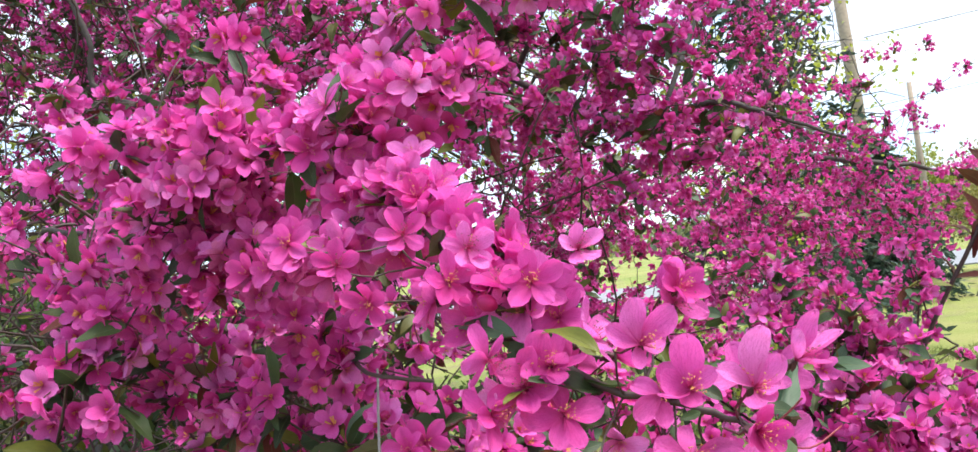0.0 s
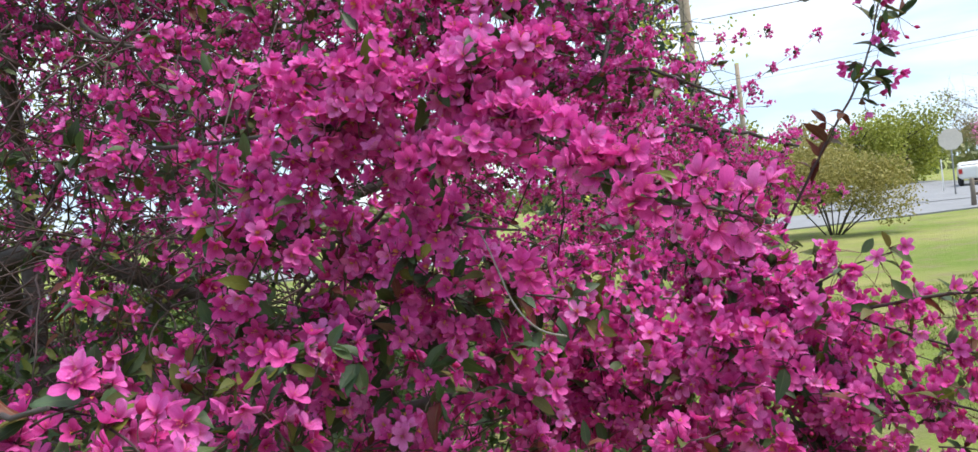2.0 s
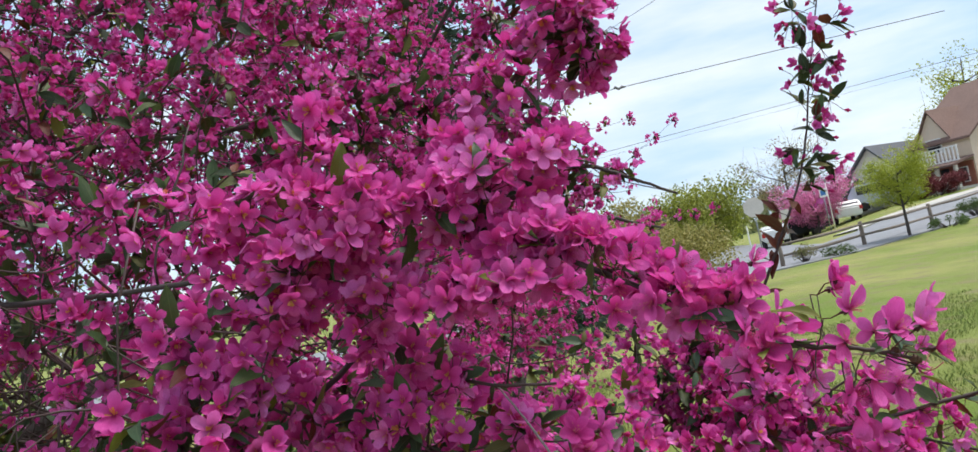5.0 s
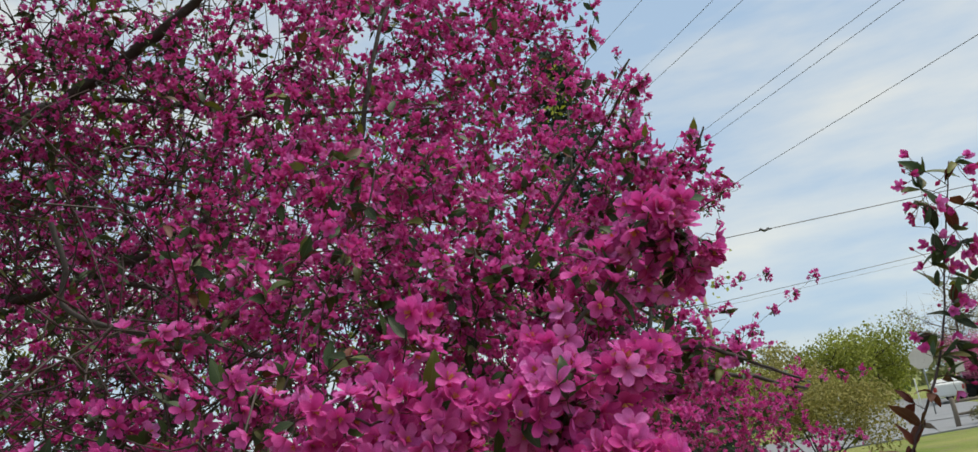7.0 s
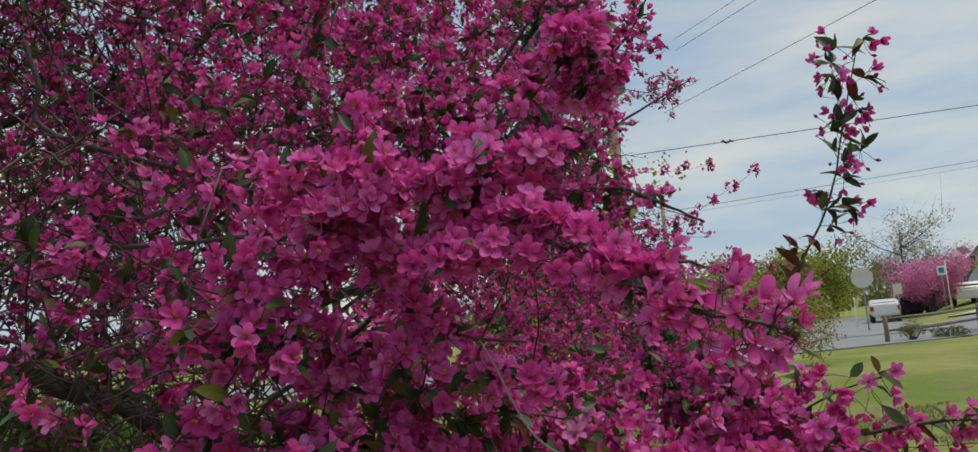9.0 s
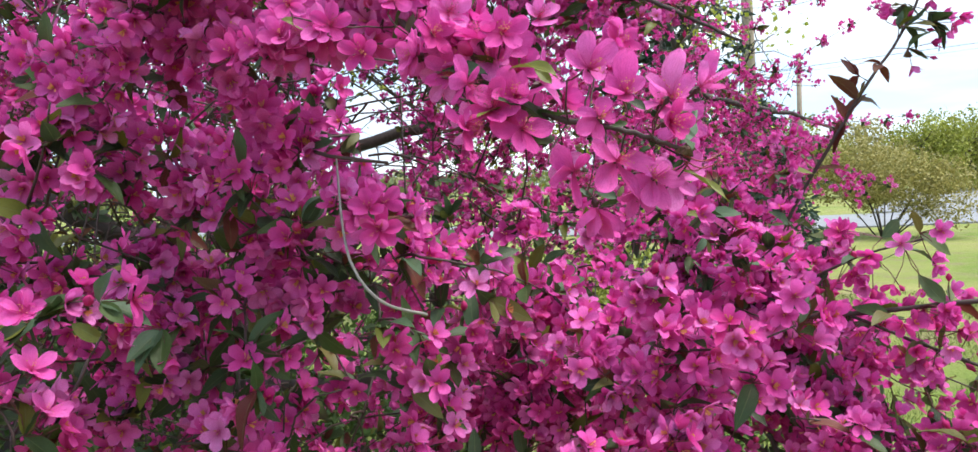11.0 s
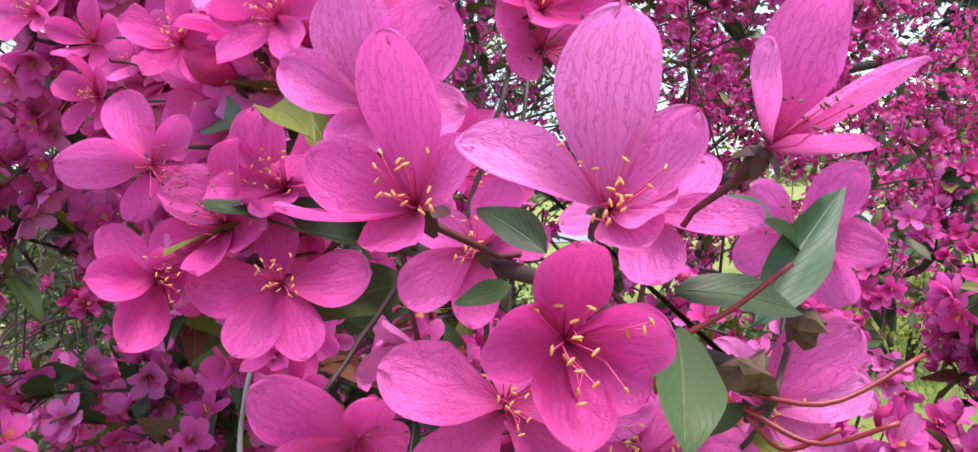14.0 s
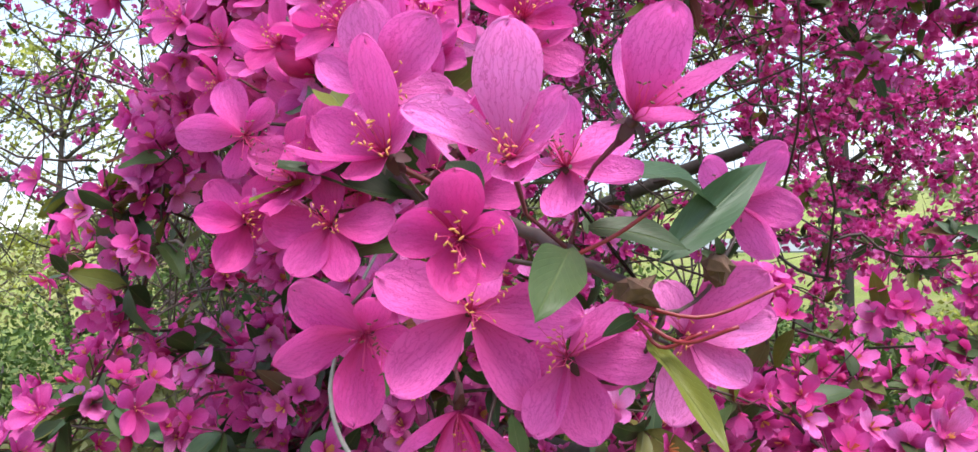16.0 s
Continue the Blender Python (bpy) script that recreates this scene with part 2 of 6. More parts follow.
def frame_of(axis, spin):
    """Turns whose z points along axis (m, 3), spun about it by spin."""
    z = unit(axis)
    ref = np.where(np.abs(z[:, 2:3]) < 0.9, np.array([[0, 0, 1.0]]), np.array([[1.0, 0, 0]]))
    x = unit(np.cross(ref, z))
    y = np.cross(z, x)
    c, s = np.cos(spin)[:, None], np.sin(spin)[:, None]
    return np.stack([c * x + s * y, c * y - s * x, z], -1)


def spline(ctrl, n):
    """A smooth line through the control points, of n points."""
    p = np.asarray(ctrl, float)
    p = np.concatenate([[2 * p[0] - p[1]], p, [2 * p[-1] - p[-2]]])
    t = np.linspace(0, len(p) - 3 - 1e-9, n)
    i = t.astype(int)
    u = (t - i)[:, None]
    a, b, c, d = p[i], p[i + 1], p[i + 2], p[i + 3]
    return 0.5 * (2 * b + (c - a) * u + (2 * a - 5 * b + 4 * c - d) * u**2 + (3 * b - a - 3 * c + d) * u**3)


def tube(line, radii, sides=6, rough=0.0, rng=None):
    """A tube with closed ends round a line; quads (verts, faces, uv)."""
    line = np.asarray(line, float)
    n = len(line)
    tang = unit(np.gradient(line, axis=0))
    x = np.cross(tang[0], (0.3, 0.2, 1.0))
    x = x / (np.linalg.norm(x) + 1e-9)
    ang = np.arange(sides) / sides * 2 * np.pi
    rings = []
    for k in range(n):
        x = x - tang[k] * (x @ tang[k])
        x = x / (np.linalg.norm(x) + 1e-9)
        y = np.cross(tang[k], x)
        r = np.full(sides, radii[k])
        if rough and rng is not None:
            r = r * (1 + rng.uniform(-rough, rough, sides))
        rings.append(line[k] + r[:, None] * (np.cos(ang)[:, None] * x + np.sin(ang)[:, None] * y))
    v = np.concatenate(rings + [line[:1], line[-1:]])
    f = []
    for k in range(n - 1):
        for j in range(sides):
            a, b = k * sides + j, k * sides + (j + 1) % sides
            f.append((a, b, b + sides, a + sides))
    e = n * sides
    for j in range(0, sides, 2):
        f.append((e, (j + 2) % sides, j + 1, j))
        f.append((e + 1, (n - 1) * sides + j, (n - 1) * sides + j + 1, (n - 1) * sides + (j + 2) % sides))
    uv = np.zeros((len(v), 2))
    return v, np.array(f), uv


def box(bm, x0, x1, y0, y1, z0, z1):
    m = Matrix.LocRotScale(((x0 + x1) / 2, (y0 + y1) / 2, (z0 + z1) / 2), None, (x1 - x0, y1 - y0, z1 - z0))
    return bmesh.ops.create_cube(bm, size=1, matrix=m)["verts"]


# ---- blossoms and leaves: templates ----
def petal_shape(nu, nv, length, width, lift, dish, ripple, rng):
    """A petal from its claw outwards along x, its face up along z."""
    rows = np.sin(np.linspace(0, np.pi / 2, nv)) if nv > 3 else np.linspace(0, 1, nv)
    s, t = np.meshgrid(rows, np.linspace(-1, 1, nu), indexing="ij")
    if nv > 3:
        low = 0.12 + 0.88 * np.sin(np.clip(s / 0.58, 0, 1) * np.pi / 2) ** 1.3
        w = np.where(s < 0.58, low, np.clip(1 - np.clip((s - 0.58) / 0.42, 0, 1) ** 2.3, 0, 1) ** 0.5) + 0.02
    else:
        w = np.interp(s, (0, 0.55, 1), (0.1, 1.0, 0.42))
    w = w / w.max() * width / 2
    lean = rng.uniform(-0.06, 0.06)
    x = length * s * (1 - 0.035 * t**2 * (s > 0.9))
    y = t * w + lean * length * s**2
    z = length * lift * (s**2 - 0.35 * s) * 1.3 + dish * w * t**2 * (1.2 - 0.5 * s) + ripple * length * np.sin(3.1 * s * (1 + 0.3 * t) + rng.uniform(0, 6)) * np.abs(t)
    z = z - length * rng.uniform(0.0, 0.10) * np.clip(s - 0.75, 0, 1) * 2
    v = np.stack([x, y, z], -1).reshape(-1, 3)
    f = np.array([(r * nu + c, r * nu + c + 1, (r + 1) * nu + c + 1, (r + 1) * nu + c) for r in range(nv - 1) for c in range(nu - 1)])
    uv = np.stack([t * 0.5 + 0.5, s], -1).reshape(-1, 2)
    return v, f, uv


def petal_turn(k, rise, rng):
    """How the k-th of five petals stands in its blossom."""
    a = 2 * np.pi * k / 5 + rng.uniform(-0.16, 0.16)
    e = rise + rng.uniform(-0.22, 0.22)
    roll = rng.uniform(-0.25, 0.25)
    ry = np.array([[np.cos(e), 0, -np.sin(e)], [0, 1, 0], [np.sin(e), 0, np.cos(e)]])
    rx = np.array([[1, 0, 0], [0, np.cos(roll), -np.sin(roll)], [0, np.sin(roll), np.cos(roll)]])
    rz = np.array([[np.cos(a), -np.sin(a), 0], [np.sin(a), np.cos(a), 0], [0, 0, 1]])
    return rz @ ry @ rx


R0 = np.random.default_rng(7)


def blossom_template(nu, nv, rise, rng, size=0.0182):
    """All five petals in one set of arrays that share the middle."""
    sets = []
    for k in range(5):
        v, f, uv = petal_shape(nu, nv, size * rng.uniform(0.92, 1.08), size * rng.uniform(0.52, 0.66), rng.uniform(0.05, 0.35), rng.uniform(0.2, 0.6), 0.07, rng)
        sets.append((v @ petal_turn(k, rise, rng).T + (0, 0, 0.001), f, uv))
    return joined(sets)


RISES = (0.04, 0.16, 0.28, 0.40, 0.56, 0.8)
MID = [blossom_template(3, 5, r, R0) for r in RISES for _ in range(2)]
MID2 = [blossom_template(3, 4, r, R0) for r in RISES for _ in range(2)]
FAR = [blossom_template(2, 3, r, R0) for r in RISES for _ in range(2)]


def bud_template(sides, rings):
    """A closed, pointed bud."""
    a = np.arange(sides) / sides * 2 * np.pi
    prof = [(0.0, 0.0012), (0.25, 0.0034), (0.55, 0.0043), (0.8, 0.0030), (1.0, 0.0004)][:: 1 if rings > 3 else 2]
    v = np.concatenate([np.stack([r * np.cos(a), r * np.sin(a), np.full(sides, h * 0.0135)], -1) for h, r in prof])
    n = len(prof)
    f = np.array([(k * sides + j, k * sides + (j + 1) % sides, (k + 1) * sides + (j + 1) % sides, (k + 1) * sides + j) for k in range(n - 1) for j in range(sides)])
    uv = np.concatenate([np.stack([np.arange(sides) / sides, np.full(sides, 0.25 + 0.7 * h)], -1) for h, _ in prof])
    return v, f, uv


BUD_MID, BUD_FAR = bud_template(7, 5), bud_template(5, 3)


def stamen_arrays(count, rng, high=0.009):
    """Filaments that fan out of the middle, each with an anther on its end; slots 0 filament, 1 anther."""
    vs, fs, ms, base = [], [], [], 0
    for k in range(count):
        a, e = rng.uniform(0, 2 * np.pi), rng.uniform(0.05, 0.75)
        d = np.array([np.cos(a) * np.sin(e), np.sin(a) * np.sin(e), np.cos(e)])
        L = high * rng.uniform(0.6, 1.15)
        bend = np.array([rng.normal(), rng.normal(), 0]) * 0.0007
        v, f, _ = tube([d * 0.001, d * L * 0.55 + bend, d * L], [0.00016, 0.00013, 0.0001], 4)
        vs.append(v), fs.append(f + base), ms.append(np.zeros(len(f), int))
        base += len(v)
        q = unit(np.cross(d, rng.normal(size=3)))
        v, f, _ = tube([d * L - q * 0.00065, d * L - q * 0.0003, d * L + q * 0.0003, d * L + q * 0.00065], [0.00008, 0.00023, 0.00023, 0.00008], 5)
        vs.append(v), fs.append(f + base), ms.append(np.ones(len(f), int))
        base += len(v)
    return np.concatenate(vs), np.concatenate(fs), np.concatenate(ms)


def tuft_template(rng, count=7):
    """A plain tuft of stamens for blossoms further off."""
    vs, fs, base = [], [], 0
    for k in range(count):
        a, e = rng.uniform(0, 2 * np.pi), rng.uniform(0.1, 0.7)
        d = np.array([np.cos(a) * np.sin(e), np.sin(a) * np.sin(e), np.cos(e)])
        q = unit(np.cross(d, (0.3, 0.5, 0.7))) * 0.0005
        p = d * 0.0085
        vs.append(np.array([d * 0.001 - q * 0.5, d * 0.001 + q * 0.5, p + q * 1.6, p - q * 1.6]))
        fs.append(np.array([[0, 1, 2, 3]]) + base)
        base += 4
    v = np.concatenate(vs)
    return v, np.concatenate(fs), np.zeros((len(v), 2))


TUFT, TUFT_MID, TUFT_FAR = tuft_template(R0, 7), tuft_template(R0, 4), tuft_template(R0, 2)


def leaf_shape(nu, nv, length, width, droop, fold):
    """A pointed oval leaf from its stalk along x, face up along z."""
    s, t = np.meshgrid(np.linspace(0, 1, nv), np.linspace(-1, 1, nu), indexing="ij")
    w = np.sin(np.pi * np.clip(s, 0, 1) ** 0.82) ** 0.8 * width / 2 + 0.0004
    x = length * s
    y = t * w
    z = fold * w * np.abs(t) - droop * length * s**2 + 0.03 * length * np.sin(9 * s + 2 * t) * np.abs(t)
    v = np.stack([x, y, z], -1).reshape(-1, 3)
    f = np.array([(r * nu + c, r * nu + c + 1, (r + 1) * nu + c + 1, (r + 1) * nu + c) for r in range(nv - 1) for c in range(nu - 1)])
    return v, f, np.stack([t * 0.5 + 0.5, s], -1).reshape(-1, 2)


LEAVES_NEAR = [leaf_shape(5, 10, 0.042, 0.0165, d, f) for d, f in ((0.1, 0.35), (0.3, 0.25), (-0.15, 0.5), (0.45, 0.4))]
LEAVES_MID = [leaf_shape(3, 6, 0.042, 0.0165, d, f) for d, f in ((0.1, 0.35), (0.3, 0.25), (-0.15, 0.5), (0.45, 0.4))]
LEAVES_FAR = [leaf_shape(3, 4, 0.042, 0.0165, d, f) for d, f in ((0.1, 0.35), (0.35, 0.3))]


# ---- the ground: one sheet of lawn out to the horizon ----
def land(x, y):
    """Height of the ground: level lawn, rising gently to the houses, falling along the side road."""
    x, y = np.asarray(x, float), np.asarray(y, float)
    d, a = np.hypot(x, y), np.degrees(np.arctan2(x, y))
    k = np.clip((a - 34.5) / 8.0, 0, 1)
    k = k * k * (3 - 2 * k)
    t = np.clip(d - 27, 0, 70)
    rise = t * (-0.010 * (1 - k) + 0.028 * k) * np.clip((a + 10) / 20, 0, 1) * np.clip((110 - a) / 40, 0, 1)
    return rise + 0.03 * np.sin(x * 0.7 + 1.0) * np.cos(y * 0.5) * np.clip(d / 4, 0, 1)


def grass_material():
    m, n, l, b = material("lawn")
    c = n.new("ShaderNodeTexCoord").outputs["Object"]
    fine, mid, big = noise_of(n, l, 38.0, 5.0, c, 0.7), noise_of(n, l, 1.7, 5.0, c, 0.6), noise_of(n, l, 0.3, 4.0, c, 0.6)
    sward, bare = ramp(n, ((0.36, (0, 0, 0)), (0.66, (1, 1, 1)))), ramp(n, ((0.50, (0, 0, 0)), (0.66, (0.75, 0.75, 0.75)), (1.0, (0.85, 0.85, 0.85))))
    l.new(big, sward.inputs[0])
    l.new(mid, bare.inputs[0])
    green = mixed(n, l, "MIX", fine, (0.055, 0.10, 0.014), (0.23, 0.30, 0.06))
    green = mixed(n, l, "MIX", sward.outputs[0], green, mixed(n, l, "MIX", fine, (0.15, 0.17, 0.045), (0.40, 0.38, 0.14)))
    soil = mixed(n, l, "MIX", fine, (0.13, 0.10, 0.055), (0.30, 0.25, 0.15))
    l.new(mixed(n, l, "MIX", bare.outputs[0], green, soil), b.inputs["Base Color"])
    b.inputs["Roughness"].default_value = 0.9
    b.inputs["Specular IOR Level"].default_value = 0.15
    bump_of(n, l, b, maths(n, l, "ADD", fine, mid), 0.9, 0.03)
    return m


GRASS = grass_material()
rad = np.concatenate([np.linspace(0, 12, 13), np.linspace(14, 110, 49), [150, 220, 340, 520, 900, 1800]])
ang = np.linspace(0, 2 * np.pi, 121)[:-1]
rr, aa = np.meshgrid(rad[1:], ang, indexing="ij")
gx, gy = rr * np.sin(aa), rr * np.cos(aa)
gv = np.concatenate([np.stack([gx, gy, land(gx, gy)], -1).reshape(-1, 3), [[0, 0, 0]]])
na, nr = len(ang), len(rad) - 1
gf = [(i * na + j, i * na + (j + 1) % na, (i + 1) * na + (j + 1) % na, (i + 1) * na + j) for i in range(nr - 1) for j in range(na)]
gf += [(len(gv) - 1, (2 * j + 2) % na, 2 * j + 1, 2 * j) for j in range(na // 2)]
ground_me = mesh_of("ground", gv, gf)
ground_me.materials.append(GRASS)
ground = tagged(new("ground", ground_me), "mown spring lawn with worn bare patches", "lawn", kind="structure")

RB = np.random.default_rng(5)


def tufts(name, count, area, high, mat, label):
    """Blades of grass standing over a stretch of the lawn, thinning out in the bare patches."""
    x, y = RB.uniform(area[0], area[1], count), RB.uniform(area[2], area[3], count)
    keep = np.array([noise.noise(Vector((a * 1.1, b * 1.1, 0.0))) for a, b in zip(x, y)]) > -0.12
    x, y = x[keep], y[keep]
    n = len(x)
    z = land(x, y)
    a = RB.uniform(0, 6.28, n)
    w, h = RB.uniform(0.002, 0.004, n), RB.uniform(0.4, 1.0, n) * high
    lean = RB.normal(0, 0.45, (n, 2)) * h[:, None]
    dx, dy = np.cos(a) * w, np.sin(a) * w
    base = np.stack([x, y, z - 0.005], -1)
    p0 = base + np.stack([dx, dy, 0 * dx], -1)
    p1 = base - np.stack([dx, dy, 0 * dx], -1)
    p2 = base + np.stack([lean[:, 0] - dx * 0.3, lean[:, 1] - dy * 0.3, h], -1)
    p3 = base + np.stack([lean[:, 0] + dx * 0.3, lean[:, 1] + dy * 0.3, h * 0.98], -1)
    v = np.stack([p0, p1, p2, p3], 1).reshape(-1, 3)
    me = mesh_of(name, v, np.arange(4 * n).reshape(-1, 4), np.tile([[0.2, 0], [0.8, 0], [0.6, 1], [0.4, 1]], (n, 1)))
    me.materials.append(mat)
    tagged(new(name, me), label, "grass", kind="stuff")


BLADE = leaf_material("grass_blade", ((0.0, (0.05, 0.09, 0.014)), (0.5, (0.12, 0.19, 0.03)), (1.0, (0.24, 0.25, 0.07))))
tufts("grass", 110000, (0.3, 9.5, 1.0, 10.0), 0.05, BLADE, "short uneven lawn grass")


def ribbon(name, line, width, lift, mat, label, category):
    """A paved strip that follows the ground."""
    p = spline(line, 60)
    t = unit(np.gradient(p, axis=0))
    s = np.stack([-t[:, 1], t[:, 0], 0 * t[:, 0]], -1)
    rows = [p + s * width * k for k in (-0.5, -0.17, 0.17, 0.5)]
    top = [np.stack([r[:, 0], r[:, 1], land(r[:, 0], r[:, 1]) + lift], -1) for r in rows]
    low = [r - (0, 0, lift + 0.25) for r in (top[0], top[-1])]
    v = np.concatenate([low[0]] + top + [low[1]])
    n = len(p)
    f = [(k * n + i, k * n + i + 1, (k + 1) * n + i + 1, (k + 1) * n + i) for k in range(5) for i in range(n - 1)]
    me = mesh_of(name, v, f, smooth=False)
    me.materials.append(mat)
    return tagged(new(name, me), label, category, kind="structure")


ASPHALT = plain("asphalt", (0.20, 0.205, 0.215), 0.75, 9.0, 0.25, rel=0.3, dist=0.01)
CONCRETE = plain("concrete", (0.42, 0.40, 0.36), 0.9, 6.0, 0.2, rel=0.2, dist=0.01)
ribbon("road", [(75, 52, 0), (45, 37, 0), (30, 30.0, 0), (20, 26.0, 0), (11, 25.0, 0), (0, 27, 0), (-20, 34, 0)], 7.0, 0.04, ASPHALT, "grey asphalt road along the lawn", "road")
ribbon("side_road", [(17, 27.5, 0), (21, 35, 0), (27, 46, 0), (36, 62, 0), (46, 90, 0)], 7.5, 0.055, ASPHALT, "grey asphalt side road going away", "road")
ribbon("pavement", [(78, 57, 0), (47, 42, 0), (33, 35.2, 0), (26.5, 33.5, 0)], 1.4, 0.09, CONCRETE, "pale concrete pavement across the road", "pavement")


# ---- plants further off ----
def leaf_cloud(count, clumps, size, rng, droop=0.0, thin_out=0.0):
    """Small leaves (quads) gathered in uneven clumps; clumps: rows of centre and radius."""
    c = np.array([q[0] for q in clumps])
    r = np.array([q[1] for q in clumps])
    w = r**2 / (r**2).sum()
    k = rng.choice(len(clumps), count, p=w)
    p = c[k] + unit(rng.normal(0, 1, (count, 3))) * (r[k] * rng.uniform(0.25, 1.0, count) ** 0.5)[:, None] * (1 + rng.normal(0, 0.12, (count, 1)))
    t = frame_of(rng.normal(0, 1, (count, 3)) + np.array([0, 0, 0.6]), rng.uniform(0, 6.28, count)) * (size * rng.uniform(0.6, 1.3, count))[:, None, None]
    quad = (np.array([[-0.5, 0, 0], [0.0, -0.32, 0.06], [0.5, 0, -0.05], [0.0, 0.32, 0.06]]), np.array([[0, 1, 2, 3]]), np.array([[0.5, 0.0], [0.0, 0.5], [0.5, 1.0], [1.0, 0.5]]))
    return spread(quad, t, p)


def grown_tree(name, label, category, place, high, crown, wide, leaves, size, leaf_mat, bark, rng, bare=0.25, trunk=0.12, limbs=9, twigs=60, group=""):
    """A tree: tapered trunk, limbs, fine twigs and a crown of many small leaves in uneven clumps."""
    x, y = place
    ob = thing(name, label, category, group, (x, y, float(land(x, y))))
    line = spline([(0, 0, -0.1), (0.04 * high * rng.normal(), 0.03 * high * rng.normal(), high * 0.3), (0, 0, high * 0.62), (0.02 * high, 0, high * 0.9)], 14)
    v, f, uv = tube(line, np.linspace(trunk, trunk * 0.15, 14), 9, 0.1, rng)
    part("trunk", mesh_of("trunk", v, f, uv), bark, ob)
    clumps, wood = [], []
    for k in range(limbs):
        a = 2 * math.pi * (k + rng.uniform(-0.3, 0.3)) / limbs * 2.4
        h0 = high * rng.uniform(bare, 0.75)
        d = wide * rng.uniform(0.6, 1.0) * math.sqrt(max(0.1, 1 - ((h0 / high - 0.55) / 0.6) ** 2))
        a0 = line[min(13, int(h0 / high / 0.9 * 13))]
        tip = np.array([math.cos(a) * d, math.sin(a) * d, min(high, h0 + d * rng.uniform(0.25, 0.8))])
        lb = spline([a0, (a0 + tip) / 2 + (0, 0, -0.06 * d), tip], 9)
        v, f, uv = tube(lb, np.linspace(trunk * 0.4, trunk * 0.08, 9), 6)
        part("limb", mesh_of("limb", v, f, uv), bark, ob)
        for s in (0.55, 0.8, 1.0):
            clumps.append((lb[int(s * 8)] + rng.normal(0, 0.1 * wide, 3), wide * rng.uniform(0.2, 0.36) * crown))
        for j in range(twigs // limbs):
            s = lb[rng.integers(3, 9)]
            e = s + rng.normal(0, 0.28 * wide, 3) + (0, 0, 0.1 * wide)
            wood.append(tube([s, (s + e) / 2 + rng.normal(0, 0.03 * wide, 3), e], [trunk * 0.08, trunk * 0.06, trunk * 0.03], 4))
    clumps.append((np.array([0, 0, high * 0.93]), wide * 0.3 * crown))
    if wood:
        part("twigs", mesh_of("twigs", *joined(wood)), bark, ob, "", "stuff")
    if leaves:
        part("crown", mesh_of("crown", *leaf_cloud(leaves, clumps, size, rng), None, False), leaf_mat, ob, "", "stuff")
    return ob


def shrub(name, label, category, place, high, wide, leaves, size, leaf_mat, rng, group=""):
    """A low bush: stems from the ground and a ragged mound of leaves."""
    x, y = place
    ob = thing(name, label, category, group, (x, y, float(land(x, y))))
    clumps, stems = [], []
    for k in range(11):
        a, d = rng.uniform(0, 6.28), wide * math.sqrt(rng.uniform(0, 1)) * 0.75
        p = np.array([math.cos(a) * d, math.sin(a) * d, high * rng.uniform(0.35, 0.8) * (1 - 0.35 * d / wide)])
        clumps.append((p, min(wide, high) * rng.uniform(0.22, 0.42)))
        stems.append(tube([(0.1 * p[0], 0.1 * p[1], -0.05), p * (0.5, 0.5, 0.45), p], [0.02, 0.014, 0.006], 5))
    part("stems", mesh_of("stems", *joined(stems)), BARK, ob, "", "stuff")
    part("foliage", mesh_of("foliage", *leaf_cloud(leaves, clumps, size, rng), None, False), leaf_mat, ob, "", "stuff")
    return ob


def foliage(name, lo, hi):
    return leaf_material(name, ((0.0, lo), (0.5, tuple((a + b) / 2 for a, b in zip(lo, hi))), (1.0, hi)))


F_YELLOW = foliage("spring_leaf", (0.16, 0.20, 0.025), (0.38, 0.40, 0.07))
F_LIME = foliage("lime_leaf", (0.30, 0.36, 0.03), (0.50, 0.54, 0.08))
F_OLIVE = foliage("olive_leaf", (0.09, 0.10, 0.03), (0.26, 0.24, 0.09))
F_GREEN = foliage("green_leaf", (0.035, 0.075, 0.015), (0.11, 0.18, 0.04))
F_RED = foliage("barberry_leaf", (0.10, 0.012, 0.02), (0.20, 0.03, 0.045))
F_REDBUD = foliage("redbud_blossom", (0.58, 0.13, 0.36), (0.80, 0.30, 0.56))
F_NEEDLE = foliage("needle", (0.018, 0.04, 0.03), (0.06, 0.10, 0.075))
F_SPRING = foliage("spring_leaf", (0.20, 0.19, 0.05), (0.46, 0.40, 0.14))
F_TAN = foliage("budding_leaf", (0.20, 0.15, 0.07), (0.36, 0.30, 0.14))

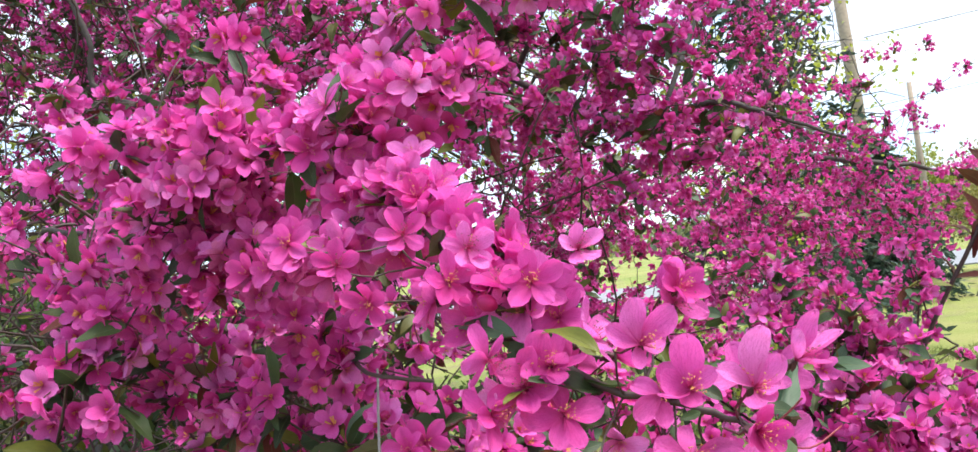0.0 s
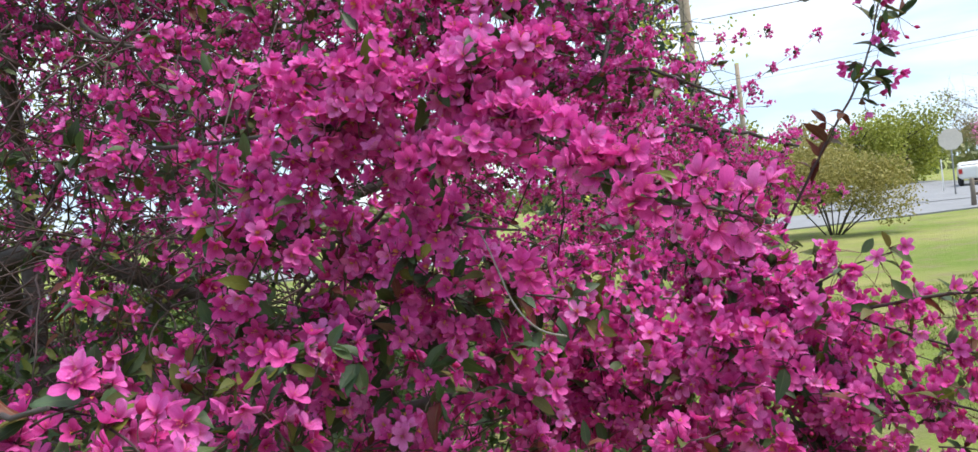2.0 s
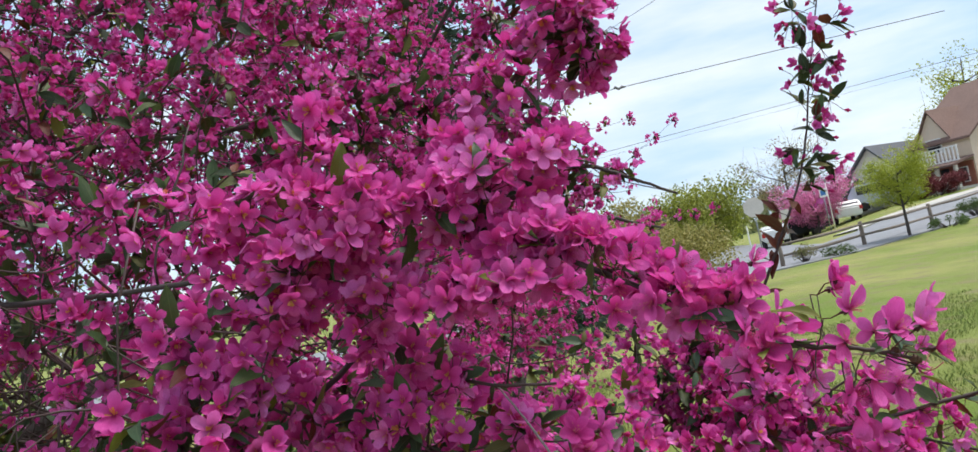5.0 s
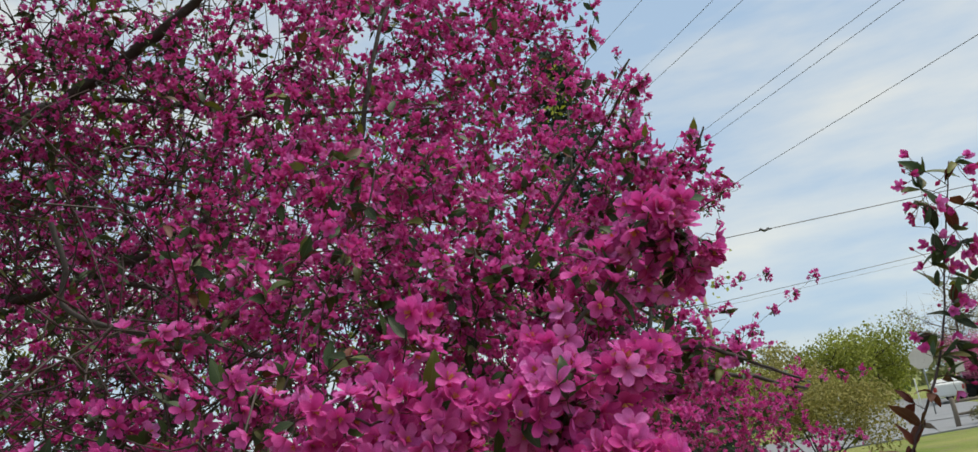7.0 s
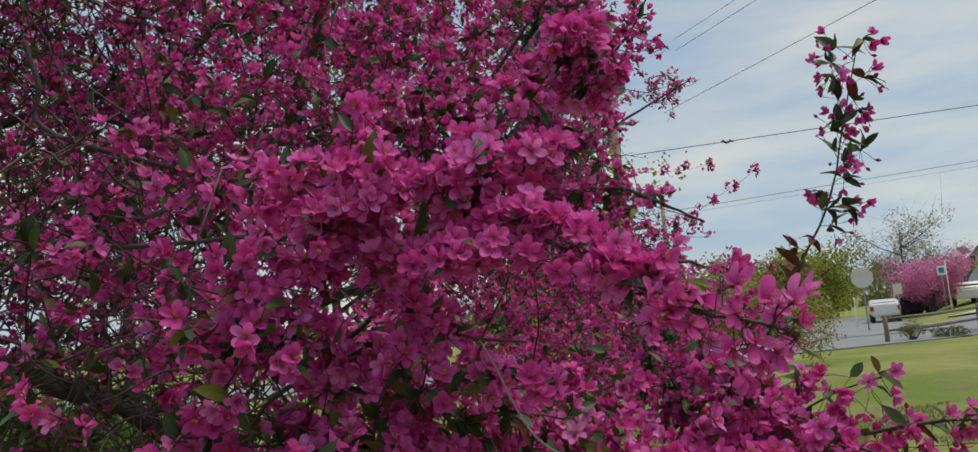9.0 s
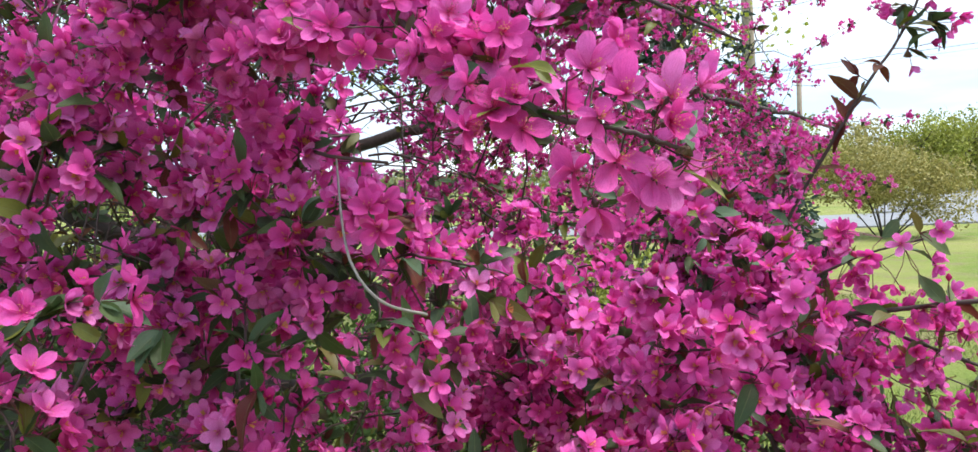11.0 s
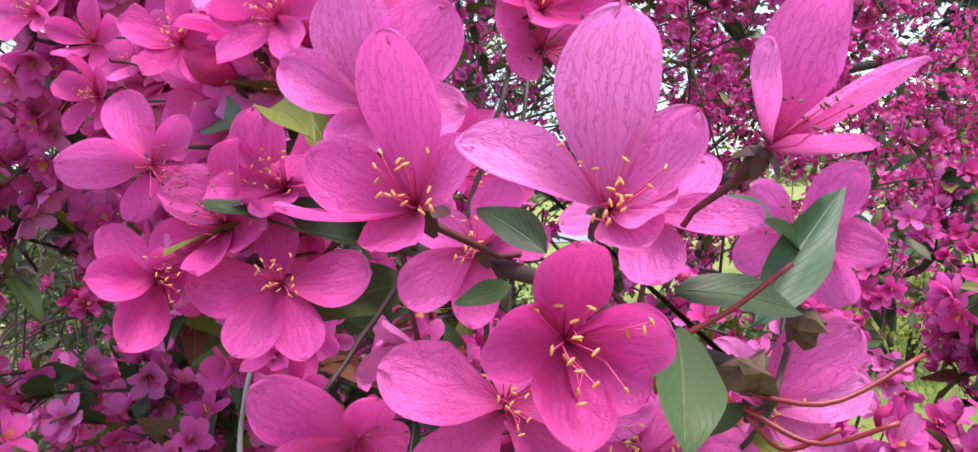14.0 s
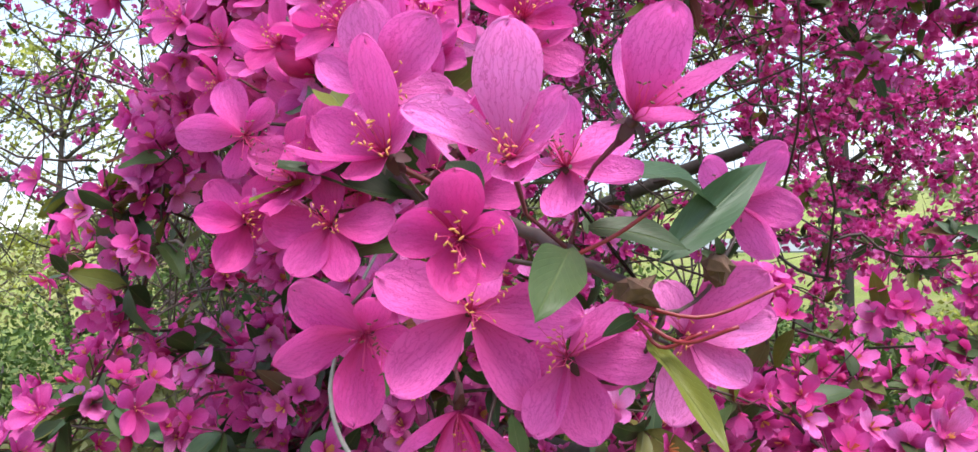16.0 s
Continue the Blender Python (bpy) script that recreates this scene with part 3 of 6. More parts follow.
# thicket behind the crabapple
for x, y, h, w, mat, nl, sz in ((-6.5, 9.0, 4.2, 1.9, F_YELLOW, 3800, 0.075), (-3.4, 10.5, 4.8, 2.0, F_OLIVE, 3000, 0.07), (-9.5, 7.0, 4.4, 2.0, F_YELLOW, 3600, 0.08), (-0.6, 9.6, 6.6, 2.1, F_YELLOW, 5200, 0.075), (1.75, 8.2, 5.6, 1.1, F_LIME, 1500, 0.06), (-2.2, 7.8, 6.4, 2.0, F_OLIVE, 3200, 0.06), (-4.8, 8.6, 6.8, 2.2, F_YELLOW, 3600, 0.07), (-11.0, 5.0, 6.0, 2.4, F_OLIVE, 3600, 0.08), (-5.0, 6.2, 3.6, 1.4, F_OLIVE, 2600, 0.06), (-7.8, 4.2, 3.4, 1.5, F_YELLOW, 2800, 0.06)):
    grown_tree("young_tree", "slender young tree with sparse yellow-green spring leaves", "tree", (x, y), h, 1.0, w, nl, sz, mat, BARK, RB, 0.2, 0.07, 12, 220, "thicket")
for x, y, h, w, nl, mat in ((-2.0, 5.4, 1.15, 0.9, 3400, F_GREEN), (-3.6, 5.6, 1.3, 1.0, 3400, F_YELLOW), (-0.4, 6.2, 1.0, 0.9, 3000, F_GREEN), (-5.2, 4.6, 1.3, 1.1, 3200, F_GREEN), (1.0, 7.4, 1.1, 1.0, 2600, F_YELLOW), (-4.2, 2.9, 1.2, 0.9, 2800, F_GREEN), (-7.0, 2.4, 1.4, 1.1, 2600, F_YELLOW), (-3.0, 7.5, 1.6, 1.3, 3000, F_YELLOW), (-4.3, 5.0, 2.3, 1.2, 5000, F_GREEN), (-6.2, 5.6, 2.6, 1.5, 5000, F_OLIVE), (-2.7, 6.4, 2.1, 1.2, 5000, F_GREEN), (-4.6, 6.0, 3.2, 1.5, 6000, F_OLIVE), (-3.4, 4.7, 2.7, 0.9, 4500, F_GREEN), (-6.6, 7.2, 3.4, 1.7, 5500, F_GREEN), (-0.9, 2.7, 0.55, 0.75, 2400, F_GREEN), (0.2, 3.0, 0.5, 0.7, 2200, F_GREEN), (0.9, 2.4, 0.32, 0.45, 1400, F_YELLOW), (-1.5, 2.0, 0.6, 0.75, 2200, F_GREEN), (0.9, 3.7, 0.6, 0.7, 2000, F_GREEN), (-1.0, 3.7, 1.0, 0.9, 3800, F_GREEN), (-2.5, 4.0, 1.35, 1.0, 4200, F_GREEN), (-0.1, 4.6, 0.95, 0.9, 3400, F_GREEN), (-3.3, 3.4, 1.4, 1.0, 4200, F_OLIVE), (-1.7, 4.8, 1.45, 1.1, 4600, F_GREEN), (-1.4, 2.7, 0.85, 0.7, 3000, F_GREEN), (-2.4, 2.7, 1.15, 0.8, 3400, F_OLIVE)):
    shrub("undergrowth_shrub", "low leafy green shrub behind the crabapple", "shrub", (x, y), h, w, nl, 0.05, mat, RB, "undergrowth")


def spruce(place, high, wide):
    x, y = place
    ob = thing("spruce", "dark blue-green spruce with drooping boughs", "tree", "", (x, y, float(land(x, y))))
    v, f, uv = tube([(0, 0, -0.1), (0, 0, high * 0.5), (0, 0, high)], [0.16, 0.09, 0.01], 9)
    part("trunk", mesh_of("trunk", v, f, uv), BARK, ob)
    wood, places, ways = [], [], []
    for k in range(120):
        h = high * (0.06 + 0.9 * k / 120)
        a, L = k * 2.4, wide * (1 - h / high) ** 0.85 + 0.12
        d = np.array([math.cos(a), math.sin(a), 0])
        tip = np.array([0, 0, h]) + d * L + (0, 0, -0.28 * L)
        b = spline([(0, 0, h), np.array([0, 0, h]) + d * L * 0.5 + (0, 0, 0.02), tip], 8)
        wood.append(tube(b, np.linspace(0.014, 0.004, 8), 4))
        for j in range(60):
            s = b[RB.integers(1, 8)]
            places.append(s + RB.normal(0, 0.05, 3))
            ways.append(unit(d * 0.6 + RB.normal(0, 0.6, 3) + (0, 0, -0.35)))
    part("boughs", mesh_of("boughs", *joined(wood)), BARK, ob, "", "stuff")
    ways = np.array(ways)
    t = frame_of(ways, RB.uniform(0, 6.28, len(ways))) * RB.uniform(0.7, 1.3, len(ways))[:, None, None]
    spray = (np.array([[0, 0, 0], [0.03, 0, 0.07], [0, 0, 0.17], [-0.03, 0, 0.07]]), np.array([[0, 1, 2, 3]]), np.array([[0.5, 0], [1, 0.5], [0.5, 1], [0, 0.5]]))
    part("needles", mesh_of("needles", *spread(spray, t, np.array(places)), None, False), F_NEEDLE, ob, "", "stuff")


spruce((2.45, 11.0), 7.4, 1.5)
spruce((5.1, 15.5), 3.0, 1.2)

# shrubs and trees by the road
shrub("wide_bush", "broad budding yellow-olive bush beside the road", "bush", (9.0, 18.6), 2.6, 1.9, 17000, 0.07, F_SPRING, RB, "budding bushes")
shrub("wide_bush", "broad budding yellow-olive bush beside the road", "bush", (6.2, 19.8), 2.6, 1.8, 12000, 0.07, F_SPRING, RB, "budding bushes")
grown_tree("ornamental_pear", "small round lime-green tree by the road", "tree", (20.2, 22.6), 2.95, 1.2, 1.0, 15000, 0.06, F_LIME, BARK, RB, 0.32, 0.06, 16, 90)
shrub("roadside_bush", "rounded dark green bush at the lawn edge", "bush", (24.6, 24.0), 0.85, 0.75, 2600, 0.05, F_GREEN, RB, "lawn edge bushes")
shrub("roadside_bush", "low grey-green clump at the lawn edge", "bush", (22.0, 22.7), 0.45, 0.9, 1600, 0.05, F_GREEN, RB, "lawn edge bushes")
shrub("roadside_bush", "low grey-green clump at the lawn edge", "bush", (17.0, 22.1), 0.4, 0.6, 1200, 0.045, F_GREEN, RB, "lawn edge bushes")
shrub("roadside_bush", "low grey-green clump at the lawn edge", "bush", (27.5, 25.2), 0.4, 0.8, 1200, 0.05, F_GREEN, RB, "lawn edge bushes")
shrub("roadside_bush", "low twiggy shrub beside the rail fence", "bush", (15.9, 22.4), 0.7, 0.5, 900, 0.05, F_OLIVE, RB, "lawn edge bushes")
shrub("barberry_bush", "mounded dark red barberry bush by the porch", "bush", (40.6, 41.8), 1.6, 2.2, 9000, 0.11, F_RED, RB)
grown_tree("redbud", "redbud tree in soft pink bloom across the road", "tree", (33.5, 44.5), 2.9, 1.2, 2.1, 13000, 0.12, F_REDBUD, BARK, RB, 0.22, 0.10, 15, 120)
grown_tree("tall_tree", "tall tree just breaking into pale leaf", "tree", (38.0, 53.0), 7.5, 0.9, 3.4, 5200, 0.14, F_TAN, BARK, RB, 0.25, 0.12, 16, 320)
grown_tree("tall_tree", "tall green tree behind the house", "tree", (62.0, 58.0), 12.0, 1.1, 4.0, 5000, 0.22, F_LIME, BARK, RB, 0.25, 0.2, 16, 120)
for x, y, h, w, mat in ((39, 66, 5.8, 3.6, F_YELLOW), (33, 62, 5.2, 3.2, F_YELLOW), (28, 60, 4.8, 3.2, F_SPRING), (43, 74, 5.5, 3.4, F_LIME), (22, 58, 4.6, 3.4, F_YELLOW), (17, 60, 5.0, 3.6, F_YELLOW), (11, 60, 5.5, 3.8, F_TAN)):
    grown_tree("roadside_tree", "full yellow-green spring tree beyond the road", "tree", (x, y), h, 1.35, w, 7000, 0.26, mat, BARK, RB, 0.12, 0.15, 15, 60, "trees beyond the road")


def woods():
    """Far wooded hills."""
    sets = []
    for k in range(420):
        a = radians(RB.uniform(-70, 80))
        d = RB.uniform(120, 330)
        x, y = d * math.sin(a), d * math.cos(a)
        h = RB.uniform(3, 6) + (d - 120) * 0.03
        c = np.array([x, y, h * 0.4 - 1])
        sets.append(leaf_cloud(60, [(c + RB.normal(0, 2, 3) * (1, 1, 0.4), RB.uniform(2, 4)) for _ in range(3)], RB.uniform(1.4, 2.4), RB))
    v, f, uv = joined(sets)
    me = mesh_of("far_woods", v, f, uv, None, False)
    me.materials.append(foliage("far_leaf", (0.12, 0.16, 0.06), (0.27, 0.27, 0.12)))
    tagged(new("far_woods", me), "distant spring woods on low hills", "woods", kind="stuff")


woods()

# ---- street furniture ----
WOODPOLE = plain("pole_wood", (0.30, 0.24, 0.18), 0.85, 14.0, 0.4, rel=0.5, dist=0.01)
RAIL = plain("weathered_rail", (0.19, 0.155, 0.125), 0.9, 20.0, 0.45, rel=0.6, dist=0.01)
STEEL = plain("galvanised_steel", (0.30, 0.31, 0.32), 0.5, 30.0, 0.2, metal=0.7)
WIRE = plain("cable", (0.09, 0.09, 0.10), 0.6, 50.0, 0.2)
SIGN_BACK = plain("sign_back", (0.66, 0.60, 0.52), 0.55, 12.0, 0.12)
SIGN_GREEN = plain("sign_green", (0.02, 0.22, 0.12), 0.5, 30.0, 0.15)
WHITE = plain("white_paint", (0.78, 0.77, 0.74), 0.55, 12.0, 0.08)
BLUE = plain("sign_blue", (0.05, 0.18, 0.45), 0.5, 30.0, 0.1)


def pole(place, high, lean, arm, label):
    x, y = place
    ob = thing("utility_pole", label, "utility pole", "utility poles", (x, y, float(land(x, y))))
    v, f, uv = tube([(0, 0, -0.3), (lean * 0.5, 0, high * 0.5), (lean, 0, high)], [0.16, 0.14, 0.11], 12)
    part("shaft", mesh_of("shaft", v, f, uv), WOODPOLE, ob)
    if arm:
        v, f, uv = tube([(lean + 0.3, 0, high - 2.1), (lean + 0.3, 0, high - 2.05), (lean + 0.3, 0, high - 1.3), (lean + 0.3, 0, high - 1.25)], [0.1, 0.2, 0.2, 0.1], 14)
        part("transformer", mesh_of("transformer", v, f, uv), STEEL, ob, "pale grey metal canister")


pole((6.35, 19.4), 9.2, -0.15, True, "tall weathered wooden utility pole with a metal canister")
pole((15.6, 40.6), 7.6, 0.0, False, "plain wooden utility pole by the road")


def cable(a, b, sag, r=0.012, knot=None):
    """An overhead line between two points."""
    ob = thing("overhead_wire", "thin black overhead utility wire", "wire", "overhead wires", tuple(a))
    a, b = np.array(a), np.array(b)
    s = np.linspace(0, 1, 24)[:, None]
    line = (b - a) * s + np.array([0, 0, -sag]) * (4 * s * (1 - s))
    v, f, uv = tube(line, np.full(24, r), 5)
    part("strand", mesh_of("strand", v, f, uv), WIRE, ob)
    if knot is not None:
        c = line[int(knot * 23)]
        v, f, uv = tube([c + (-0.16, 0, -0.02), c + (-0.1, 0, 0.03), c + (0, 0, -0.03), c + (0.1, 0, 0.02), c + (0.2, 0, 0)], [0.012, 0.035, 0.03, 0.04, 0.012], 6)
        part("splice", mesh_of("splice", v, f, uv), WIRE, ob, "lumpy cable splice")


cable((4.75, 18.63, 10.01), (6.03, 9.98, 9.40), 0.0, 0.006)
cable((6.04, 18.63, 9.62), (7.23, 9.22, 9.02), 0.0, 0.006)
cable((6.27, 18.73, 9.33), (7.72, 8.40, 8.73), 0.0, 0.006)
cable((7.97, 18.96, 8.37), (9.49, 5.95, 7.77), 0.0, 0.006)
cable((8.04, 19.07, 8.12), (9.66, 5.17, 7.52), 0.0, 0.006)
cable((7.79, 19.69, 6.65), (9.27, 2.81, 6.04), 0.0, 0.006)
cable((6.78, 19.80, 5.59), (17.78, 17.03, 6.07), 0.0, 0.011, knot=0.250)
cable((7.56, 23.64, 4.39), (21.72, 19.28, 5.33), 0.0, 0.008)
cable((7.55, 23.68, 4.27), (21.69, 19.33, 5.15), 0.0, 0.004)



def rail_fence(points):
    """Split-rail fence: each post carries two rough rails."""
    ob = thing("rail_fence", "weathered two-rail split timber fence", "fence", "", (points[0][0], points[0][1], 0.0))
    o = np.array([points[0][0], points[0][1], 0.0])
    tops = []
    for x, y in points:
        z = float(land(x, y))
        p = np.array([x, y, z]) - o
        v, f, uv = tube([p + (0, 0, -0.2), p + (0.01, 0, 0.4), p + (0.0, 0, 0.82), p + (0, 0, 0.84)], [0.075, 0.07, 0.065, 0.03], 7, 0.12, RB)
        part("post", mesh_of("post", v, f, uv), RAIL, ob)
        tops.append(p)
    for a, b in zip(tops[:-1], tops[1:]):
        for h in (0.36, 0.72):
            m = (a + b) / 2 + (0, 0, h - 0.03)
            v, f, uv = tube([a + (0, 0, h), m, b + (0, 0, h)], [0.04, 0.055, 0.04], 6, 0.15, RB)
            part("rail", mesh_of("rail", v, f, uv), RAIL, ob)


rail_fence([(15.2 + 3.9 * k, 22.6 + 0.81 * k + 0.065 * k * k) for k in range(7)])


def sign_post(name, label, place, high, sign, mat, shape, turn, category="sign", thick=0.03):
    x, y = place
    ob = thing(name, label, category, "", (x, y, float(land(x, y))), turn)
    v, f, uv = tube([(0, 0.03, -0.2), (0, 0.03, high * 0.5), (0, 0.03, high)], [thick] * 3, 6)
    part("post", mesh_of("post", v, f, uv), STEEL, ob)
    bm = bmesh.new()
    if shape == 8:
        bmesh.ops.create_cone(bm, cap_ends=True, segments=8, radius1=sign / 2 / math.cos(math.pi / 8), radius2=sign / 2 / math.cos(math.pi / 8), depth=0.012, matrix=Matrix.Translation((0, 0, high - sign / 2)) @ Matrix.Rotation(radians(90), 4, "X") @ Matrix.Rotation(radians(22.5), 4, "Z"))
    else:
        box(bm, -sign / 2, sign / 2, -0.006, 0.006, high - sign * 1.25, high)
    bmesh.ops.bevel(bm, geom=bm.edges[:], offset=0.003, segments=1, affect="EDGES")
    part("panel", bm, mat, ob)
    return ob


sign_post("stop_sign", "back of an octagonal stop sign on a steel post", (20.9, 32.1), 2.75, 0.86, SIGN_BACK, 8, -33.0)
parking = sign_post("road_sign", "small white and blue road sign on a post", (31.0, 40.2), 2.6, 0.40, WHITE, 4, -38.0)
bm = bmesh.new()
box(bm, -0.13, 0.13, -0.012, -0.0075, 2.2, 2.5)
part("blue_field", bm, BLUE, parking)
sign_post("road_sign", "back of a small square road sign", (28.5, 40.6), 2.1, 0.45, SIGN_BACK, 4, -35.0)
street = sign_post("street_sign", "green street name signs on a thin post", (28.6, 25.4), 2.35, 0.01, STEEL, 4, -48.0)
for h, a in ((2.3, 0.0), (2.1, 65.0)):
    bm = bmesh.new()
    box(bm, -0.45, 0.45, -0.01, 0.01, -0.09, 0.09)
    p = part("name_plate", bm, SIGN_GREEN, street, "green plate with unreadable white marks")
    p.matrix_basis = pose(0, 0, h, 0, 0, a)
    for s in (-1, 1):
        bm = bmesh.new()
        box(bm, -0.34, 0.34, s * 0.010 - 0.003, s * 0.010 + 0.003, -0.025, 0.025)
        part("marking_bar", bm, WHITE, p)
for x, y in ((24.5, 38.5), (20.4, 38.5)):
    ob = thing("bollard_post", "slim pale marker post beside the side road", "post", "marker posts", (x, y, float(land(x, y))))
    v, f, uv = tube([(0, 0, -0.2), (0, 0, 0.8), (0, 0, 1.55), (0, 0, 1.6)], [0.035, 0.035, 0.03, 0.015], 8)
    part("shaft", mesh_of("shaft", v, f, uv), WHITE, ob)
ob = thing("lamp_post", "slim white lamp post near the redbud", "lamp post", "", (32.4, 41.6, float(land(32.4, 41.6))))
v, f, uv = tube([(0, 0, -0.2), (0, 0, 1.8), (0, 0, 2.9)], [0.035, 0.03, 0.025], 8)
part("shaft", mesh_of("shaft", v, f, uv), WHITE, ob)
bm = bmesh.new()
bmesh.ops.create_cone(bm, cap_ends=True, segments=10, radius1=0.05, radius2=0.08, depth=0.2, matrix=Matrix.Translation((0, 0, 2.98)))
part("lantern", bm, STEEL, ob)


# ---- vehicles ----
GLASS_DARK = plain("tinted_glass", (0.03, 0.035, 0.04), 0.08, 20.0, 0.1)
TYRE = plain("tyre", (0.02, 0.02, 0.02), 0.85, 40.0, 0.2)
TAIL = plain("tail_lamp", (0.45, 0.02, 0.02), 0.3, 40.0, 0.1)


def vehicle(name, label, category, place, turn, paint, length, width, high, truck=False):
    x, y = place
    ob = thing(name, label, category, "parked vehicles", (x, y, float(land(x, y))), turn)
    L, W, H = length / 2, width / 2, high
    if truck:
        prof = [(-L, 0.45), (L, 0.45), (L, 0.85), (L - 1.1, 1.05), (L - 1.7, H), (L - 3.1, H), (L - 3.3, 1.1), (-L, 1.1)]
    else:
        prof = [(-L, 0.4), (L, 0.4), (L, 0.8), (L - 1.0, 1.0), (L - 1.8, H), (-L + 0.5, H), (-L, 1.0)]
    bm = bmesh.new()
    a = [bm.verts.new((px, -W, pz)) for px, pz in prof]
    b = [bm.verts.new((px, W, pz)) for px, pz in prof]
    bm.faces.new(a), bm.faces.new(b[::-1])
    for k in range(len(prof)):
        bm.faces.new((a[k], b[k], b[(k + 1) % len(prof)], a[(k + 1) % len(prof)]))
    bmesh.ops.recalc_face_normals(bm, faces=bm.faces[:])
    bmesh.ops.bevel(bm, geom=bm.edges[:], offset=0.08, segments=2, affect="EDGES")
    body = part("body", bm, paint, ob)
    x0, x1 = (L - 3.1, L - 1.75) if truck else (-L + 0.65, L - 1.85)
    for s in (-1, 1):
        bm = bmesh.new()
        box(bm, x0, x1, s * W - 0.012, s * W + 0.012, 1.1, H - 0.12)
        part("side_window", bm, GLASS_DARK, body)
    bm = bmesh.new()
    back = -L + 0.25 if not truck else L - 3.25
    box(bm, back - 0.05, back + 0.03, -W * 0.8, W * 0.8, 1.12, H - 0.15)
    part("rear_window", bm, GLASS_DARK, body)
    for s in (-1, 1):
        bm = bmesh.new()
        box(bm, -L - 0.02, -L + 0.04, s * W * 0.92 - 0.09, s * W * 0.92 + 0.09, 0.75, 1.0)
        part("tail_lamp", bm, TAIL, body)
        for px in (-L + 0.9, L - 0.9):
            v, f, uv = tube([(px, s * (W - 0.2), 0.34), (px, s * (W - 0.16), 0.34), (px, s * (W - 0.02), 0.34), (px, s * (W + 0.01), 0.34)], [0.2, 0.34, 0.34, 0.2], 16)
            part("wheel", mesh_of("wheel", v, f, uv), TYRE, ob)
    return ob


CAR_WHITE = plain("white_car_paint", (0.72, 0.72, 0.70), 0.3, 8.0, 0.06)
CAR_DARK = plain("dark_car_paint", (0.03, 0.035, 0.045), 0.25, 8.0, 0.1)
CAR_SILVER = plain("silver_car_paint", (0.42, 0.47, 0.55), 0.3, 8.0, 0.08)
vehicle("pickup_truck", "white pickup truck parked on the side road", "truck", (29.3, 43.2), 58.0, CAR_WHITE, 4.6, 1.5, 1.35, True)
vehicle("car", "dark parked car near the redbud", "car", (33.2, 46.6), 20.0, CAR_DARK, 4.2, 1.6, 1.35)
vehicle("car", "dark parked car near the redbud", "car", (35.4, 48.8), 15.0, CAR_DARK, 4.2, 1.6, 1.3)
vehicle("van", "silver-blue van parked in a driveway", "van", (38.6, 44.0), -40.0, CAR_SILVER, 4.6, 1.7, 1.75)
vehicle("car", "white car parked in a driveway", "car", (36.3, 45.4), 60.0, CAR_WHITE, 4.2, 1.6, 1.4)
vehicle("car", "silver car parked beside the house", "car", (50.5, 41.5), 30.0, CAR_SILVER, 4.4, 1.7, 1.55)

# ---- houses across the road ----
SIDING = plain("beige_siding", (0.62, 0.50, 0.38), 0.8, 4.0, 0.06)
SIDING_PALE = plain("cream_siding", (0.66, 0.62, 0.54), 0.8, 4.0, 0.06)
SIDING_GREY = plain("grey_siding", (0.40, 0.39, 0.37), 0.8, 4.0, 0.06)
ROOF_BROWN = plain("brown_shingle", (0.17, 0.105, 0.085), 0.9, 9.0, 0.3)
ROOF_GREY = plain("grey_shingle", (0.10, 0.105, 0.115), 0.9, 9.0, 0.3)
BRICK = plain("red_brick", (0.36, 0.13, 0.085), 0.9, 12.0, 0.3)


def gable(ob, x0, x1, y0, y1, z0, eave, peak, wall_mat, roof_mat, over=0.35, along="y"):
    """Walls with a gabled roof; its ridge runs along the named axis."""
    bm = bmesh.new()
    box(bm, x0, x1, y0, y1, z0, eave)
    part("wall", bm, wall_mat, ob)
    c = (x0 + x1) / 2 if along == "y" else (y0 + y1) / 2
    half = (x1 - x0) / 2 if along == "y" else (y1 - y0) / 2
    e0, e1 = (y0, y1) if along == "y" else (x0, x1)
    swap = (lambda a, b, z: (a, b, z)) if along == "y" else (lambda a, b, z: (b, a, z))
    bm = bmesh.new()
    t = [bm.verts.new(swap(c + s * half, e, eave)) for e in (e0, e1) for s in (-1, 1)]
    p = [bm.verts.new(swap(c, e, peak)) for e in (e0, e1)]
    bm.faces.new((t[0], t[1], p[0])), bm.faces.new((t[2], t[3], p[1]))
    bm.faces.new((t[0], p[0], p[1], t[2])), bm.faces.new((t[1], p[0], p[1], t[3])), bm.faces.new((t[0], t[1], t[3], t[2]))
    bmesh.ops.recalc_face_normals(bm, faces=bm.faces[:])
    part("gable_wall", bm, wall_mat, ob)
    k = (peak - eave) / half
    for s in (-1, 1):
        bm = bmesh.new()
        q = []
        for e in (e0 - over, e1 + over):
            for d, z in ((half + over, eave - k * over), (0, peak), (0, peak + 0.16), (half + over, eave - k * over + 0.16)):
                q.append(bm.verts.new(swap(c + s * d, e, z + 0.02)))
        for f in ((0, 1, 2, 3), (7, 6, 5, 4), (0, 4, 5, 1), (1, 5, 6, 2), (2, 6, 7, 3), (3, 7, 4, 0)):
            bm.faces.new([q[i] for i in f])
        bmesh.ops.recalc_face_normals(bm, faces=bm.faces[:])
        part("roof_slope", bm, roof_mat, ob)


